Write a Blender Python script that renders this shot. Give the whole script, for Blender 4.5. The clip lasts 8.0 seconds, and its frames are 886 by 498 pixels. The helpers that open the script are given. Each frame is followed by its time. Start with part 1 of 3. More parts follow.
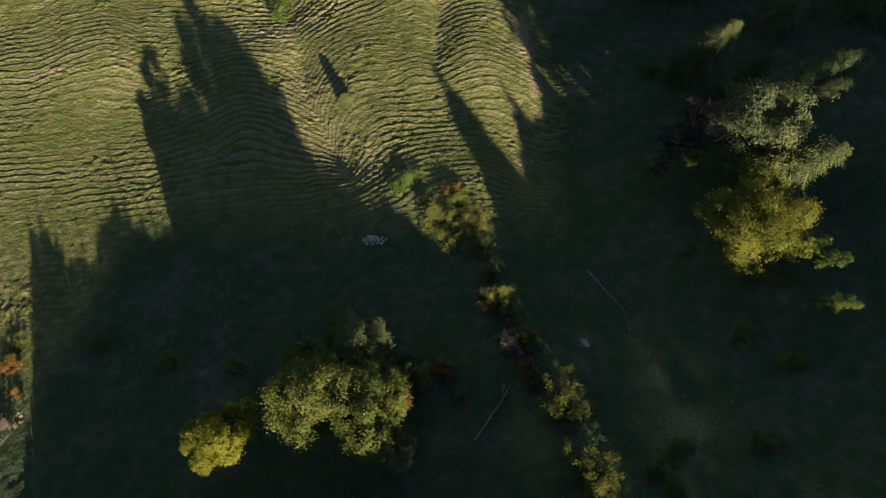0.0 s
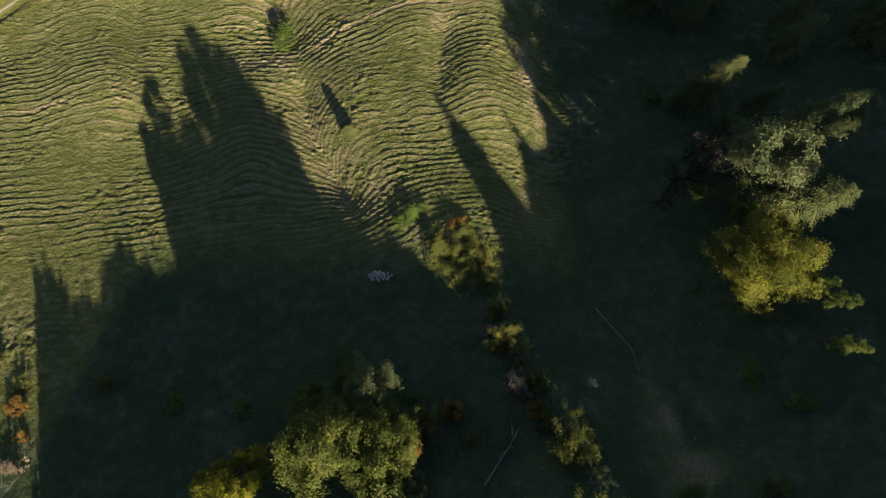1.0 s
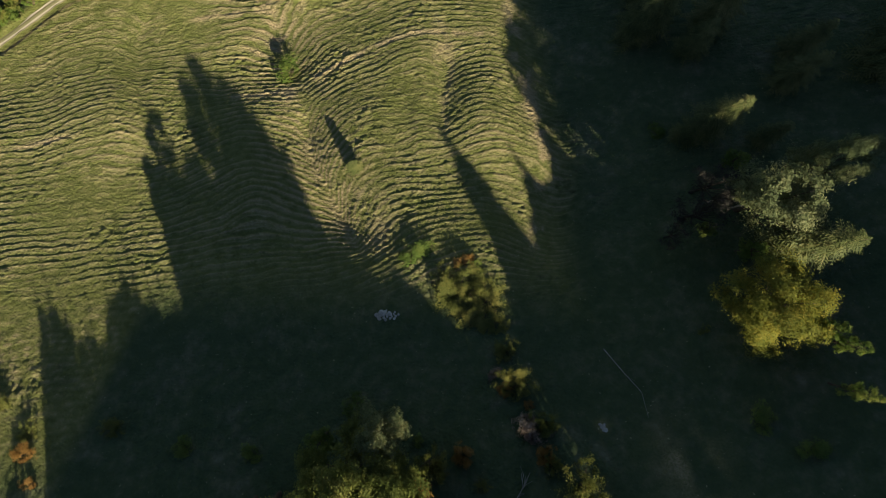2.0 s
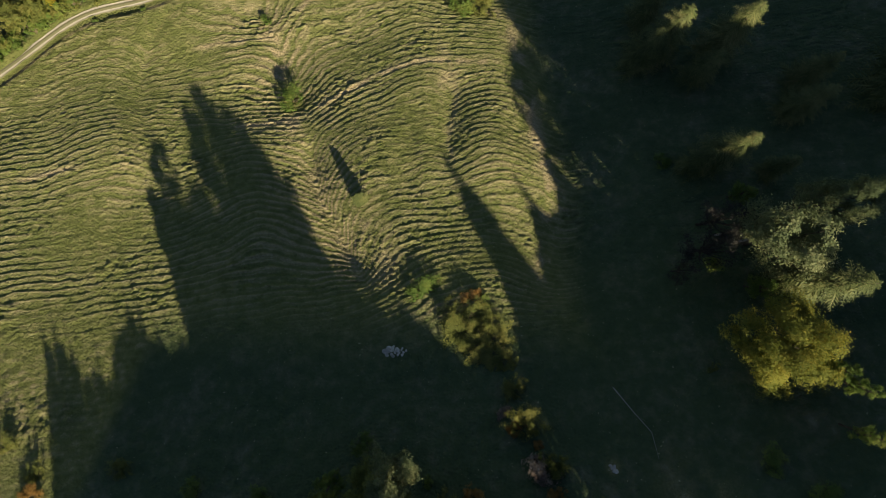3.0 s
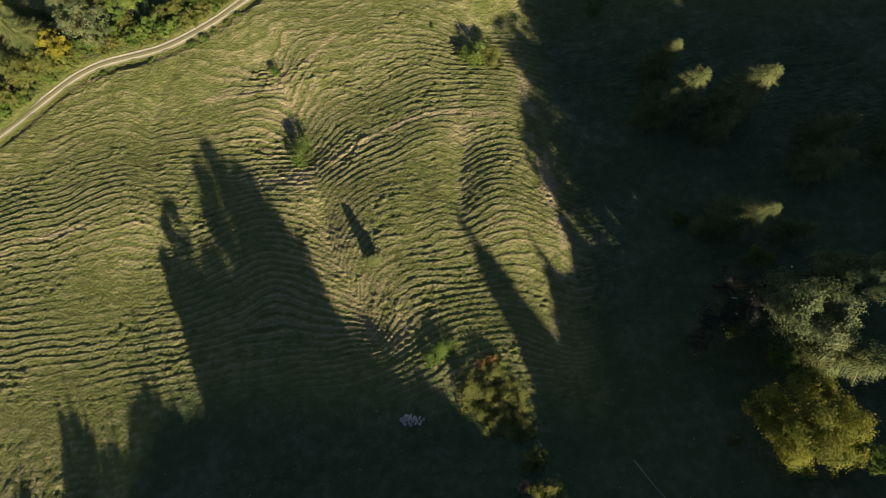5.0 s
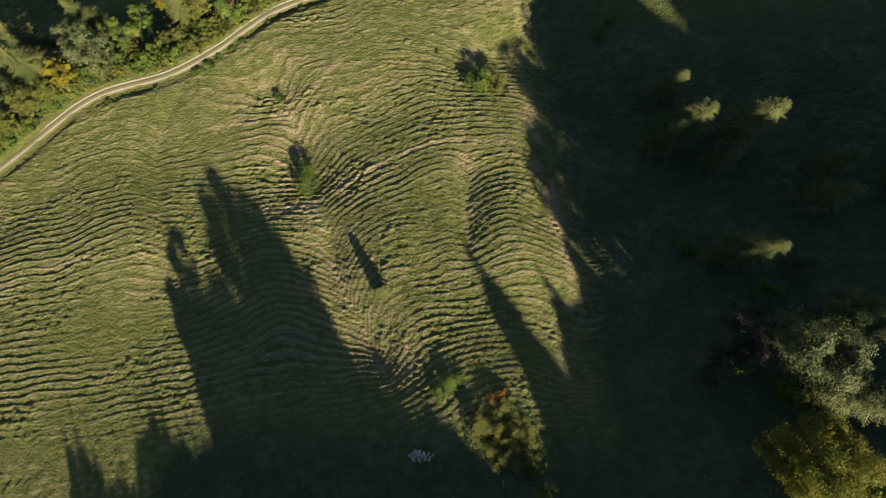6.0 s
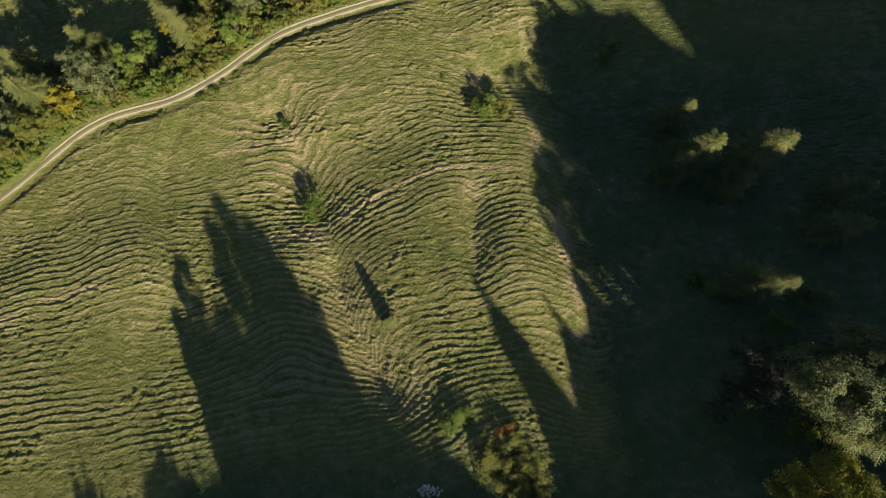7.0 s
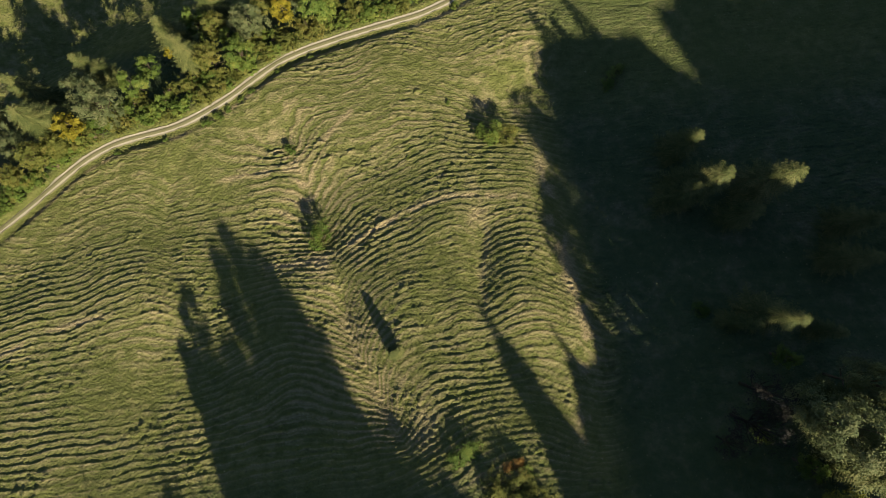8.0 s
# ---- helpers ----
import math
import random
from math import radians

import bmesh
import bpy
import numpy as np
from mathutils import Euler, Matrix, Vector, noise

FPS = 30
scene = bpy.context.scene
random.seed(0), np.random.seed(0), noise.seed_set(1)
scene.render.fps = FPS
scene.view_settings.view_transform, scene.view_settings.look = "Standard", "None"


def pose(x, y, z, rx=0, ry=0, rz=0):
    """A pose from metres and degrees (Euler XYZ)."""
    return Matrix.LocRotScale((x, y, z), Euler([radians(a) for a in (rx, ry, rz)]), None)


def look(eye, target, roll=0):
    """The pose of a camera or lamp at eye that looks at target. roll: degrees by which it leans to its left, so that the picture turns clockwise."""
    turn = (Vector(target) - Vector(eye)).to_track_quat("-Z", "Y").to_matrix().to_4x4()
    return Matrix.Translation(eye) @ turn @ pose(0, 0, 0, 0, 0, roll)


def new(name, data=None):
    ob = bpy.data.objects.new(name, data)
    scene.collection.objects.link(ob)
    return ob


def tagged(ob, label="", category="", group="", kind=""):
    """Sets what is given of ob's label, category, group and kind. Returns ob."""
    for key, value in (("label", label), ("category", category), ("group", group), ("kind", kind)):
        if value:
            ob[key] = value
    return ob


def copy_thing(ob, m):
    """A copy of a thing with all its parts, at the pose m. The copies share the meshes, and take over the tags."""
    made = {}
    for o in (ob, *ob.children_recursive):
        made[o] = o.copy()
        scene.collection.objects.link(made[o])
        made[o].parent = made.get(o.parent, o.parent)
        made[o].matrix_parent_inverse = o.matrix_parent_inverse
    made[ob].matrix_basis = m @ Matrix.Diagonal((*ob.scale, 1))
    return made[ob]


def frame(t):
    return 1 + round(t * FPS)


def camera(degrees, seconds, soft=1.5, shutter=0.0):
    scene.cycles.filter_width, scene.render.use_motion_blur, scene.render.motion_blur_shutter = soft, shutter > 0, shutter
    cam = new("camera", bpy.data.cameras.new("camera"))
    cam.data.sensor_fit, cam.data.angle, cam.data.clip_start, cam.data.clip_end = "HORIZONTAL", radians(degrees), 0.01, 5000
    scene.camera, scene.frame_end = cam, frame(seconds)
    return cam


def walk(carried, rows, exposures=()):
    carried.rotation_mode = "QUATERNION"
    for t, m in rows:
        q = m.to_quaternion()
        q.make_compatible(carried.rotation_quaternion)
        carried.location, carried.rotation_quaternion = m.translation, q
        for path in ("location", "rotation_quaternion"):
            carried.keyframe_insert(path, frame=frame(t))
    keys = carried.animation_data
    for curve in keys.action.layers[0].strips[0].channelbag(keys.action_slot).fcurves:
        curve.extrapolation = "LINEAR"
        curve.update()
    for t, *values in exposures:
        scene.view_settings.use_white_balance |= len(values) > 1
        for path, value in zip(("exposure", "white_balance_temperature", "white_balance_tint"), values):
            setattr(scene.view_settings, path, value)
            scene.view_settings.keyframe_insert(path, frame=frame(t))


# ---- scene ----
cam = camera(73.6, 8.0, soft=0.8)
METRES, EYE, TILT, LEAN, TURN = 45.0, 104.0, -87.5, 0.0, 0.0
ROWS = [
    (0.0, 0.0, 0.0, 0.0, 0.0, 0.0, -0.0),
    (0.5, -0.013, 0.0036, 0.0659, -0.05, -0.02, 0.29),
    (1.0, -0.0239, 0.007, 0.1243, -0.1, -0.02, 0.53),
    (1.5, -0.0363, 0.0102, 0.1918, -0.16, -0.01, 0.79),
    (3.0, -0.0726, 0.0189, 0.3843, -0.25, 0.02, 1.45),
    (3.5, -0.0846, 0.0221, 0.4433, -0.26, 0.04, 1.63),
    (4.0, -0.0976, 0.0256, 0.5081, -0.28, 0.07, 1.8),
    (4.5, -0.1114, 0.0279, 0.5636, -0.3, 0.06, 1.96),
    (6.0, -0.1485, 0.0328, 0.7422, -0.32, 0.11, 2.37),
    (6.5, -0.1606, 0.0362, 0.8048, -0.32, 0.14, 2.49),
    (7.0, -0.1721, 0.0384, 0.8595, -0.33, 0.16, 2.6),
    (7.5, -0.1829, 0.0414, 0.9184, -0.32, 0.16, 2.7),
    (8.0, -0.1925, 0.0449, 0.98, -0.32, 0.18, 2.8),
]
walk(cam, [(t, pose(0, 0, EYE, TILT, LEAN, TURN) @ pose(METRES * x, METRES * y, METRES * z, 90 + pitch, roll, yaw)) for t, x, y, z, yaw, pitch, roll in ROWS])

# ---- light ----
SUN_AZ, SUN_EL = 29.0, 36.6
SUN_FROM = Vector((math.sin(radians(SUN_AZ)) * math.cos(radians(SUN_EL)), -math.cos(radians(SUN_AZ)) * math.cos(radians(SUN_EL)), math.sin(radians(SUN_EL))))
world = bpy.data.worlds.new("sky")
scene.world = world
world.use_nodes = True
wn = world.node_tree
sky = wn.nodes.new("ShaderNodeTexSky")
sky.sky_type, sky.sun_disc = "NISHITA", False
sky.ozone_density, sky.dust_density = 4.0, 0.4
sky.sun_elevation, sky.sun_rotation = radians(SUN_EL), radians(180 - SUN_AZ)
wn.nodes["Background"].inputs["Strength"].default_value = 0.0375
wn.links.new(sky.outputs["Color"], wn.nodes["Background"].inputs["Color"])
sun = new("sun", bpy.data.lights.new("sun", "SUN"))
sun.data.energy, sun.data.angle, sun.data.color = 5.0, radians(0.53), (1.0, 0.885, 0.63)
sun.matrix_world = look(SUN_FROM * 300, (0, 0, 0))
scene.view_settings.exposure = 1.15


# ---- materials ----
def material(name, rough=0.9):
    m = bpy.data.materials.new(name)
    m.use_nodes = True
    b = m.node_tree.nodes["Principled BSDF"]
    b.inputs["Roughness"].default_value = rough
    b.inputs["Specular IOR Level"].default_value = 0.15
    return m, m.node_tree, b


def node(nt, kind, **inputs):
    n = nt.nodes.new(kind)
    for key, value in inputs.items():
        n.inputs[key.replace("_", " ")].default_value = value
    return n


def noise_of(nt, vector, scale, detail=4.0, rough=0.6):
    n = node(nt, "ShaderNodeTexNoise", Scale=scale, Detail=detail, Roughness=rough)
    nt.links.new(vector, n.inputs["Vector"])
    return n.outputs["Fac"]


def ramp(nt, fac, stops):
    n = nt.nodes.new("ShaderNodeValToRGB")
    while len(n.color_ramp.elements) < len(stops):
        n.color_ramp.elements.new(0.5)
    for e, (p, c) in zip(n.color_ramp.elements, stops):
        e.position, e.color = p, (*c, 1)
    nt.links.new(fac, n.inputs["Fac"])
    return n.outputs["Color"]


def mix(nt, fac, a, b, blend="MIX"):
    n = nt.nodes.new("ShaderNodeMix")
    n.data_type, n.blend_type = "RGBA", blend
    for value, socket in ((fac, n.inputs[0]), (a, n.inputs[6]), (b, n.inputs[7])):
        if isinstance(value, bpy.types.NodeSocket):
            nt.links.new(value, socket)
        elif isinstance(value, tuple):
            socket.default_value = (*value, 1)
        else:
            socket.default_value = value
    return n.outputs[2]


def maths(nt, op, a, b=0.0, clamp=False):
    n = nt.nodes.new("ShaderNodeMath")
    n.operation, n.use_clamp = op, clamp
    for value, socket in ((a, n.inputs[0]), (b, n.inputs[1])):
        if isinstance(value, bpy.types.NodeSocket):
            nt.links.new(value, socket)
        else:
            socket.default_value = value
    return n.outputs[0]


def span(nt, value, lo, hi):
    n = nt.nodes.new("ShaderNodeMapRange")
    nt.links.new(value, n.inputs[0])
    n.inputs[1].default_value, n.inputs[2].default_value = lo, hi
    return n.outputs[0]


def bump(nt, b, height, strength, distance):
    n = node(nt, "ShaderNodeBump", Strength=strength, Distance=distance)
    nt.links.new(height, n.inputs["Height"])
    nt.links.new(n.outputs["Normal"], b.inputs["Normal"])


def meadow_material():
    m, nt, b = material("pasture_turf", 0.95)
    b.inputs["Specular IOR Level"].default_value = 0.05
    pos = nt.nodes.new("ShaderNodeNewGeometry").outputs["Position"]
    big = noise_of(nt, pos, 0.06, 4)
    mid = noise_of(nt, pos, 0.55, 5)
    fine = noise_of(nt, pos, 3.2, 6, 0.75)
    grass = ramp(nt, mid, [(0.25, (0.083, 0.1, 0.027)), (0.5, (0.138, 0.146, 0.048)), (0.75, (0.205, 0.19, 0.077))])
    lush = ramp(nt, fine, [(0.3, (0.07, 0.092, 0.025)), (0.7, (0.158, 0.165, 0.054))])
    grass = mix(nt, span(nt, big, 0.35, 0.7), grass, lush)
    dry = ramp(nt, fine, [(0.3, (0.19, 0.165, 0.08)), (0.7, (0.34, 0.295, 0.16))])
    earth = ramp(nt, fine, [(0.25, (0.23, 0.172, 0.098)), (0.75, (0.45, 0.355, 0.225))])
    tread = nt.nodes.new("ShaderNodeAttribute")
    tread.attribute_name = "tread"
    soil = nt.nodes.new("ShaderNodeAttribute")
    soil.attribute_name = "soil"
    off_pasture = nt.nodes.new("ShaderNodeAttribute")
    off_pasture.attribute_name = "off_pasture"
    worn = maths(nt, "MULTIPLY", tread.outputs["Fac"], span(nt, mid, 0.33, 0.6), True)
    col = mix(nt, maths(nt, "MULTIPLY", worn, 0.9), grass, dry)
    bare = maths(nt, "MULTIPLY", soil.outputs["Fac"], span(nt, fine, 0.25, 0.6), True)
    col = mix(nt, bare, col, earth)
    # darker, greener mottled colour off the pasture, weaker on bare soil
    dark_cover = ramp(nt, maths(nt, "ADD", maths(nt, "MULTIPLY", mid, 0.5), maths(nt, "MULTIPLY", noise_of(nt, pos, 0.13, 5, 0.6), 0.5)), [(0.32, (0.028, 0.056, 0.03)), (0.5, (0.05, 0.077, 0.042)), (0.6, (0.085, 0.1, 0.064)), (0.72, (0.15, 0.153, 0.115))])
    col = mix(nt, maths(nt, "MULTIPLY", off_pasture.outputs["Fac"], maths(nt, "SUBTRACT", 0.85, maths(nt, "MULTIPLY", soil.outputs["Fac"], 0.7))), col, dark_cover)
    flecks = maths(nt, "GREATER_THAN", noise_of(nt, pos, 2.3, 2, 0.5), 0.735)
    col = mix(nt, maths(nt, "MULTIPLY", flecks, 0.55), col, (0.42, 0.38, 0.24))
    nt.links.new(col, b.inputs["Base Color"])
    tuft = nt.nodes.new("ShaderNodeTexVoronoi")
    tuft.feature = "SMOOTH_F1"
    tuft.inputs["Scale"].default_value, tuft.inputs["Smoothness"].default_value = 2.1, 0.6
    nt.links.new(pos, tuft.inputs["Vector"])
    lumps = maths(nt, "SUBTRACT", maths(nt, "MULTIPLY", fine, 0.9), maths(nt, "MULTIPLY", tuft.outputs["Distance"], 0.62))
    bump(nt, b, lumps, 1.0, 0.36)
    return m


def leaf_material(name, stops, glow=0.4):
    m, nt, b = material(name, 0.6)
    geo = nt.nodes.new("ShaderNodeNewGeometry")
    info = nt.nodes.new("ShaderNodeObjectInfo")
    patch = noise_of(nt, geo.outputs["Position"], 0.33, 3)
    v = maths(nt, "ADD", maths(nt, "MULTIPLY", geo.outputs["Random Per Island"], 0.22), maths(nt, "MULTIPLY", patch, 0.95))
    v = maths(nt, "ADD", maths(nt, "SUBTRACT", v, 0.11), maths(nt, "MULTIPLY", info.outputs["Random"], 0.12))
    col = ramp(nt, v, stops)
    nt.links.new(col, b.inputs["Base Color"])
    tr = nt.nodes.new("ShaderNodeBsdfTranslucent")
    nt.links.new(col, tr.inputs["Color"])
    mx = nt.nodes.new("ShaderNodeMixShader")
    mx.inputs[0].default_value = glow
    nt.links.new(b.outputs[0], mx.inputs[1])
    nt.links.new(tr.outputs[0], mx.inputs[2])
    nt.links.new(mx.outputs[0], nt.nodes["Material Output"].inputs["Surface"])
    return m


def plain_material(name, dark, light, scale=3.0, depth=0.03):
    m, nt, b = material(name, 0.9)
    pos = nt.nodes.new("ShaderNodeNewGeometry").outputs["Position"]
    n = noise_of(nt, pos, scale, 6, 0.65)
    col = ramp(nt, n, [(0.25, dark), (0.75, light)])
    col = mix(nt, span(nt, noise_of(nt, pos, scale * 0.12, 3), 0.35, 0.75), col, tuple(0.6 * v for v in dark))
    nt.links.new(col, b.inputs["Base Color"])
    bump(nt, b, n, 0.6, depth)
    return m


def track_material():
    m, nt, b = material("gravel_track", 0.95)
    pos = nt.nodes.new("ShaderNodeNewGeometry").outputs["Position"]
    rut = nt.nodes.new("ShaderNodeAttribute")
    rut.attribute_name = "rut"
    fine = noise_of(nt, pos, 4.0, 6, 0.7)
    mid = noise_of(nt, pos, 0.5, 3)
    gravel = ramp(nt, fine, [(0.25, (0.22, 0.19, 0.15)), (0.75, (0.4, 0.36, 0.3))])
    verge = ramp(nt, fine, [(0.25, (0.085, 0.085, 0.042)), (0.75, (0.17, 0.155, 0.09))])
    fac = maths(nt, "ADD", rut.outputs["Fac"], maths(nt, "MULTIPLY", maths(nt, "SUBTRACT", mid, 0.5), 0.5), True)
    nt.links.new(mix(nt, fac, verge, gravel), b.inputs["Base Color"])
    bump(nt, b, fine, 0.5, 0.05)
    return m


TURF = meadow_material()
TRACK = track_material()
BARK = plain_material("bark", (0.06, 0.045, 0.032), (0.17, 0.135, 0.1), 6.0)
DEAD = plain_material("weathered_wood", (0.2, 0.18, 0.155), (0.42, 0.39, 0.34), 6.0)
STONE = plain_material("limestone", (0.34, 0.31, 0.26), (0.62, 0.58, 0.5), 3.0)
NEEDLES = leaf_material("spruce_needles", [(0.2, (0.034, 0.05, 0.017)), (0.5, (0.09, 0.108, 0.034)), (0.8, (0.19, 0.18, 0.07))], 0.12)
GREEN = leaf_material("green_leaves", [(0.2, (0.061, 0.101, 0.022)), (0.5, (0.128, 0.189, 0.041)), (0.8, (0.257, 0.277, 0.068))])
GREY = leaf_material("grey_green_leaves", [(0.2, (0.065, 0.091, 0.039)), (0.5, (0.130, 0.159, 0.072)), (0.8, (0.240, 0.247, 0.117))])
OLIVE = leaf_material("yellowing_leaves", [(0.2, (0.07, 0.088, 0.022)), (0.5, (0.145, 0.16, 0.04)), (0.85, (0.28, 0.25, 0.075))])
GOLD = leaf_material("golden_leaves", [(0.2, (0.128, 0.135, 0.019)), (0.5, (0.277, 0.243, 0.030)), (0.8, (0.432, 0.358, 0.043)), (0.99, (0.5, 0.42, 0.05))])
MAPLE = leaf_material("maple_leaves", [(0.2, (0.085, 0.108, 0.02)), (0.5, (0.18, 0.19, 0.033)), (0.74, (0.3, 0.255, 0.042)), (0.9, (0.4, 0.18, 0.04))])
ELM = leaf_material("elm_leaves", [(0.2, (0.06, 0.085, 0.02)), (0.5, (0.13, 0.155, 0.036)), (0.85, (0.25, 0.24, 0.065))])
BIRCH = leaf_material("birch_leaves", [(0.2, (0.13, 0.155, 0.022)), (0.55, (0.26, 0.25, 0.032)), (0.82, (0.38, 0.32, 0.045)), (1.0, (0.45, 0.23, 0.04))])
TWIGS = leaf_material("dark_twigs", [(0.2, (0.014, 0.013, 0.011)), (0.8, (0.028, 0.026, 0.022))], 0.0)
AMBER = leaf_material("amber_leaves", [(0.2, (0.14, 0.085, 0.025)), (0.5, (0.27, 0.15, 0.04)), (0.8, (0.38, 0.24, 0.09))])
ROSE = leaf_material("dry_stems", [(0.2, (0.14, 0.1, 0.075)), (0.5, (0.24, 0.175, 0.13)), (0.8, (0.4, 0.32, 0.25))], 0.15)


# ---- lie of the land ----
def lattice(ix, iy, seed):
    h = (ix.astype(np.int64) * 374761393 + iy.astype(np.int64) * 668265263 + seed * 1442695041) & 0xFFFFFFFF
    h = ((h ^ (h >> 13)) * 1274126177) & 0xFFFFFFFF
    return ((h ^ (h >> 16)) & 0xFFFF) / 65535.0


def value_noise(x, y, seed):
    ix, iy = np.floor(x), np.floor(y)
    fx, fy = x - ix, y - iy
    fx, fy = fx * fx * (3 - 2 * fx), fy * fy * (3 - 2 * fy)
    a, b = lattice(ix, iy, seed), lattice(ix + 1, iy, seed)
    c, d = lattice(ix, iy + 1, seed), lattice(ix + 1, iy + 1, seed)
    return (a + (b - a) * fx) * (1 - fy) + (c + (d - c) * fx) * fy - 0.5


def fbm(x, y, seed, octaves=3):
    return sum(value_noise(x * 2.03 ** k, y * 2.03 ** k, seed + k) * 0.5 ** k for k in range(octaves))


def smooth(v, lo, hi):
    v = np.clip((v - lo) / (hi - lo), 0, 1)
    return v * v * (3 - 2 * v)


def axis_of(points):
    """A smooth line through a few places: x as a function of y, or y of x, by its first column."""
    p = np.array(sorted(points), float)
    u = np.linspace(p[0, 0] - 60, p[-1, 0] + 60, 900)
    a = (p[1, 1] - p[0, 1]) / (p[1, 0] - p[0, 0])
    e = (p[-1, 1] - p[-2, 1]) / (p[-1, 0] - p[-2, 0])
    v = np.interp(u, p[:, 0], p[:, 1]) + np.where(u < p[0, 0], (u - p[0, 0]) * a, 0) + np.where(u > p[-1, 0], (u - p[-1, 0]) * e, 0)
    w = max(3, int(5.0 / (u[1] - u[0])))
    v = np.convolve(np.pad(v, w, mode="edge"), np.ones(2 * w + 1) / (2 * w + 1), mode="valid")
    return u, v


# places where hooves have worn a wider path, y along x
PATHS = [axis_of(q) for q in (((-43.9, 47.6), (-37.8, 48.1), (-31.1, 48.5), (-26.7, 51.0), (-22.2, 53.7), (-16.5, 56.7), (-9.6, 59.4), (-3.3, 60.8), (2.7, 59.0), (9.5, 59.5)),
                              ((-54.3, 66.3), (-48.5, 67.5), (-42.6, 68.0), (-36.6, 68.1), (-34.5, 70.6)), ((-33.7, 71.3), (-32.0, 74.6), (-28.5, 78.3), (-22.4, 82.8)), ((-41.0, 62.4), (-38.0, 61.5), (-35.3, 59.5)),
                              ((-91.5, 33.7), (-85.9, 36.5), (-79.0, 39.0), (-72.7, 39.8)))]
PATH_ENDS = ((-44, 10), (-55, -34), (-34, -22), (-41.5, -35), (-95, -72))
ROAD = axis_of([(-97.1, 59.7), (-91.4, 65.4), (-86.5, 70.2), (-79.0, 75.1), (-72.2, 77.7), (-65.2, 78.6), (-60.5, 80.2), (-53.5, 84.7),
                (-48.7, 87.8), (-45.1, 91.3), (-39.0, 95.1), (-31.4, 97.8), (-22.5, 100.1), (-13.5, 102.4), (-7.0, 104.6), (-3.1, 107.0)])
GULLY = axis_of([(79.2, -43.2), (68.4, -36.3), (64.2, -35.1), (60.0, -34.7), (52.1, -31.4), (48.5, -28.5), (43.5, -28.0), (34.7, -26.5), (28.5, -23.3), (23.8, -20.5), (21.6, -19.1), (16.9, -16.6)])
CREASE = axis_of([(76.8, -59.6), (73.2, -61.9), (67.6, -64.0), (62.2, -64.5), (59.2, -65.1), (53.4, -63.1), (49.0, -61.4), (45.0, -59.7)])
SEAM = axis_of([(56.8, -0.4), (53.5, 0.7), (49.1, -1.0), (45.9, -1.7), (42.3, -1.6), (38.7, -1.3)])
RIB = axis_of([(49.4, -6.3), (43.0, -6.9), (38.0, -7.3), (33.1, -6.6)])
RAVINE = axis_of([(87.4, 18.5), (62.1, 19.3), (44.4, 21.2), (30.1, 23.6), (16.2, 20.1), (5.0, 19.5)])
NOTCH = axis_of([(99.8, -3.5), (93.9, -1.1), (87.7, 1.1), (82.7, 1.9)])
# sharp folds of the slope: line, from y, to y, reach, depth of the fold, rise across it
FOLDS = ((GULLY, 16.9, 42.7, 3.0, -2.3, 0.0), (GULLY, 42.7, 68.4, 3.0, -0.6, 0.0), (CREASE, 45.0, 76.8, 3.0, -0.95, 0.0), (SEAM, 38.7, 56.8, 3.0, -1.2, 0.0), (RIB, 33.1, 49.4, 3.0, 0.0, 0.8), (NOTCH, 82.7, 99.8, 6.0, 0.0, 1.05))
# where the terraces are deep, and where they fade out: x, y, reach along x and y, amount
TRODDEN = ((-40.5, 69.5, 8, 4.5, 1.3), (-68, 29, 9, 7, -0.9), (-43, 84, 10, 6, -0.8), (-56, 68, 8, 7, -0.6), (-24, 85, 12, 8, -0.4), (-80, 36, 14, 10, 0.5), (5, 48, 8, 14, 0.6), (-22, 52, 9, 5, 0.5), (-85, 60, 14, 8, -0.3), (-6, 28, 9, 8, 0.5))
# soft hollows and rises: x, y, radius, height
HOLLOWS = ((-95, 32, 7, -0.7), (-95, 50, 17, -2.6), (-89, 68, 11, -1.5), (-71, 80, 7, -1.1), (-53, 38, 11, -0.8), (-53, 62, 17, -1.6), (-41, 74, 7, -1.4), (-35, 56, 11, -2.0), (-35, 62, 7, -0.8), (-35, 104, 11, -1.3), (-29, 38, 7, -0.8),
           (-23, 20, 11, -1.0), (-23, 68, 7, -0.6), (-17, 68, 7, -0.6), (1, 104, 26, -1.2), (13, 16, 6, -0.5), (7, 80, 7, -1.0), (7, 80, 11, -2.1), (15, 20, 9, -1.2), (13, 26, 7, -0.9), (13, 44, 7, -0.7))
RISES = ((-3, 17, 8, 1.1), (6, 16, 6, 0.8), (-89, 38, 7, 0.6), (-89, 44, 7, 0.5), (-65, 44, 11, 1.9), (-59, 74, 7, 0.7), (-41, 38, 11, 1.5), (-41, 62, 7, 0.9), (-41, 86, 7, 0.6), (-35, 26, 7, 1.2), (-17, 38, 11, 1.3), (-17, 80, 40, 2.4), (-17, 92, 7, 0.7),
         (-11, 26, 7, 0.9), (-5, 44, 11, 0.8), (-5, 56, 7, 0.7), (7, 38, 7, 1.0), (7, 44, 7, 0.8), (13, 92, 11, 1.3))


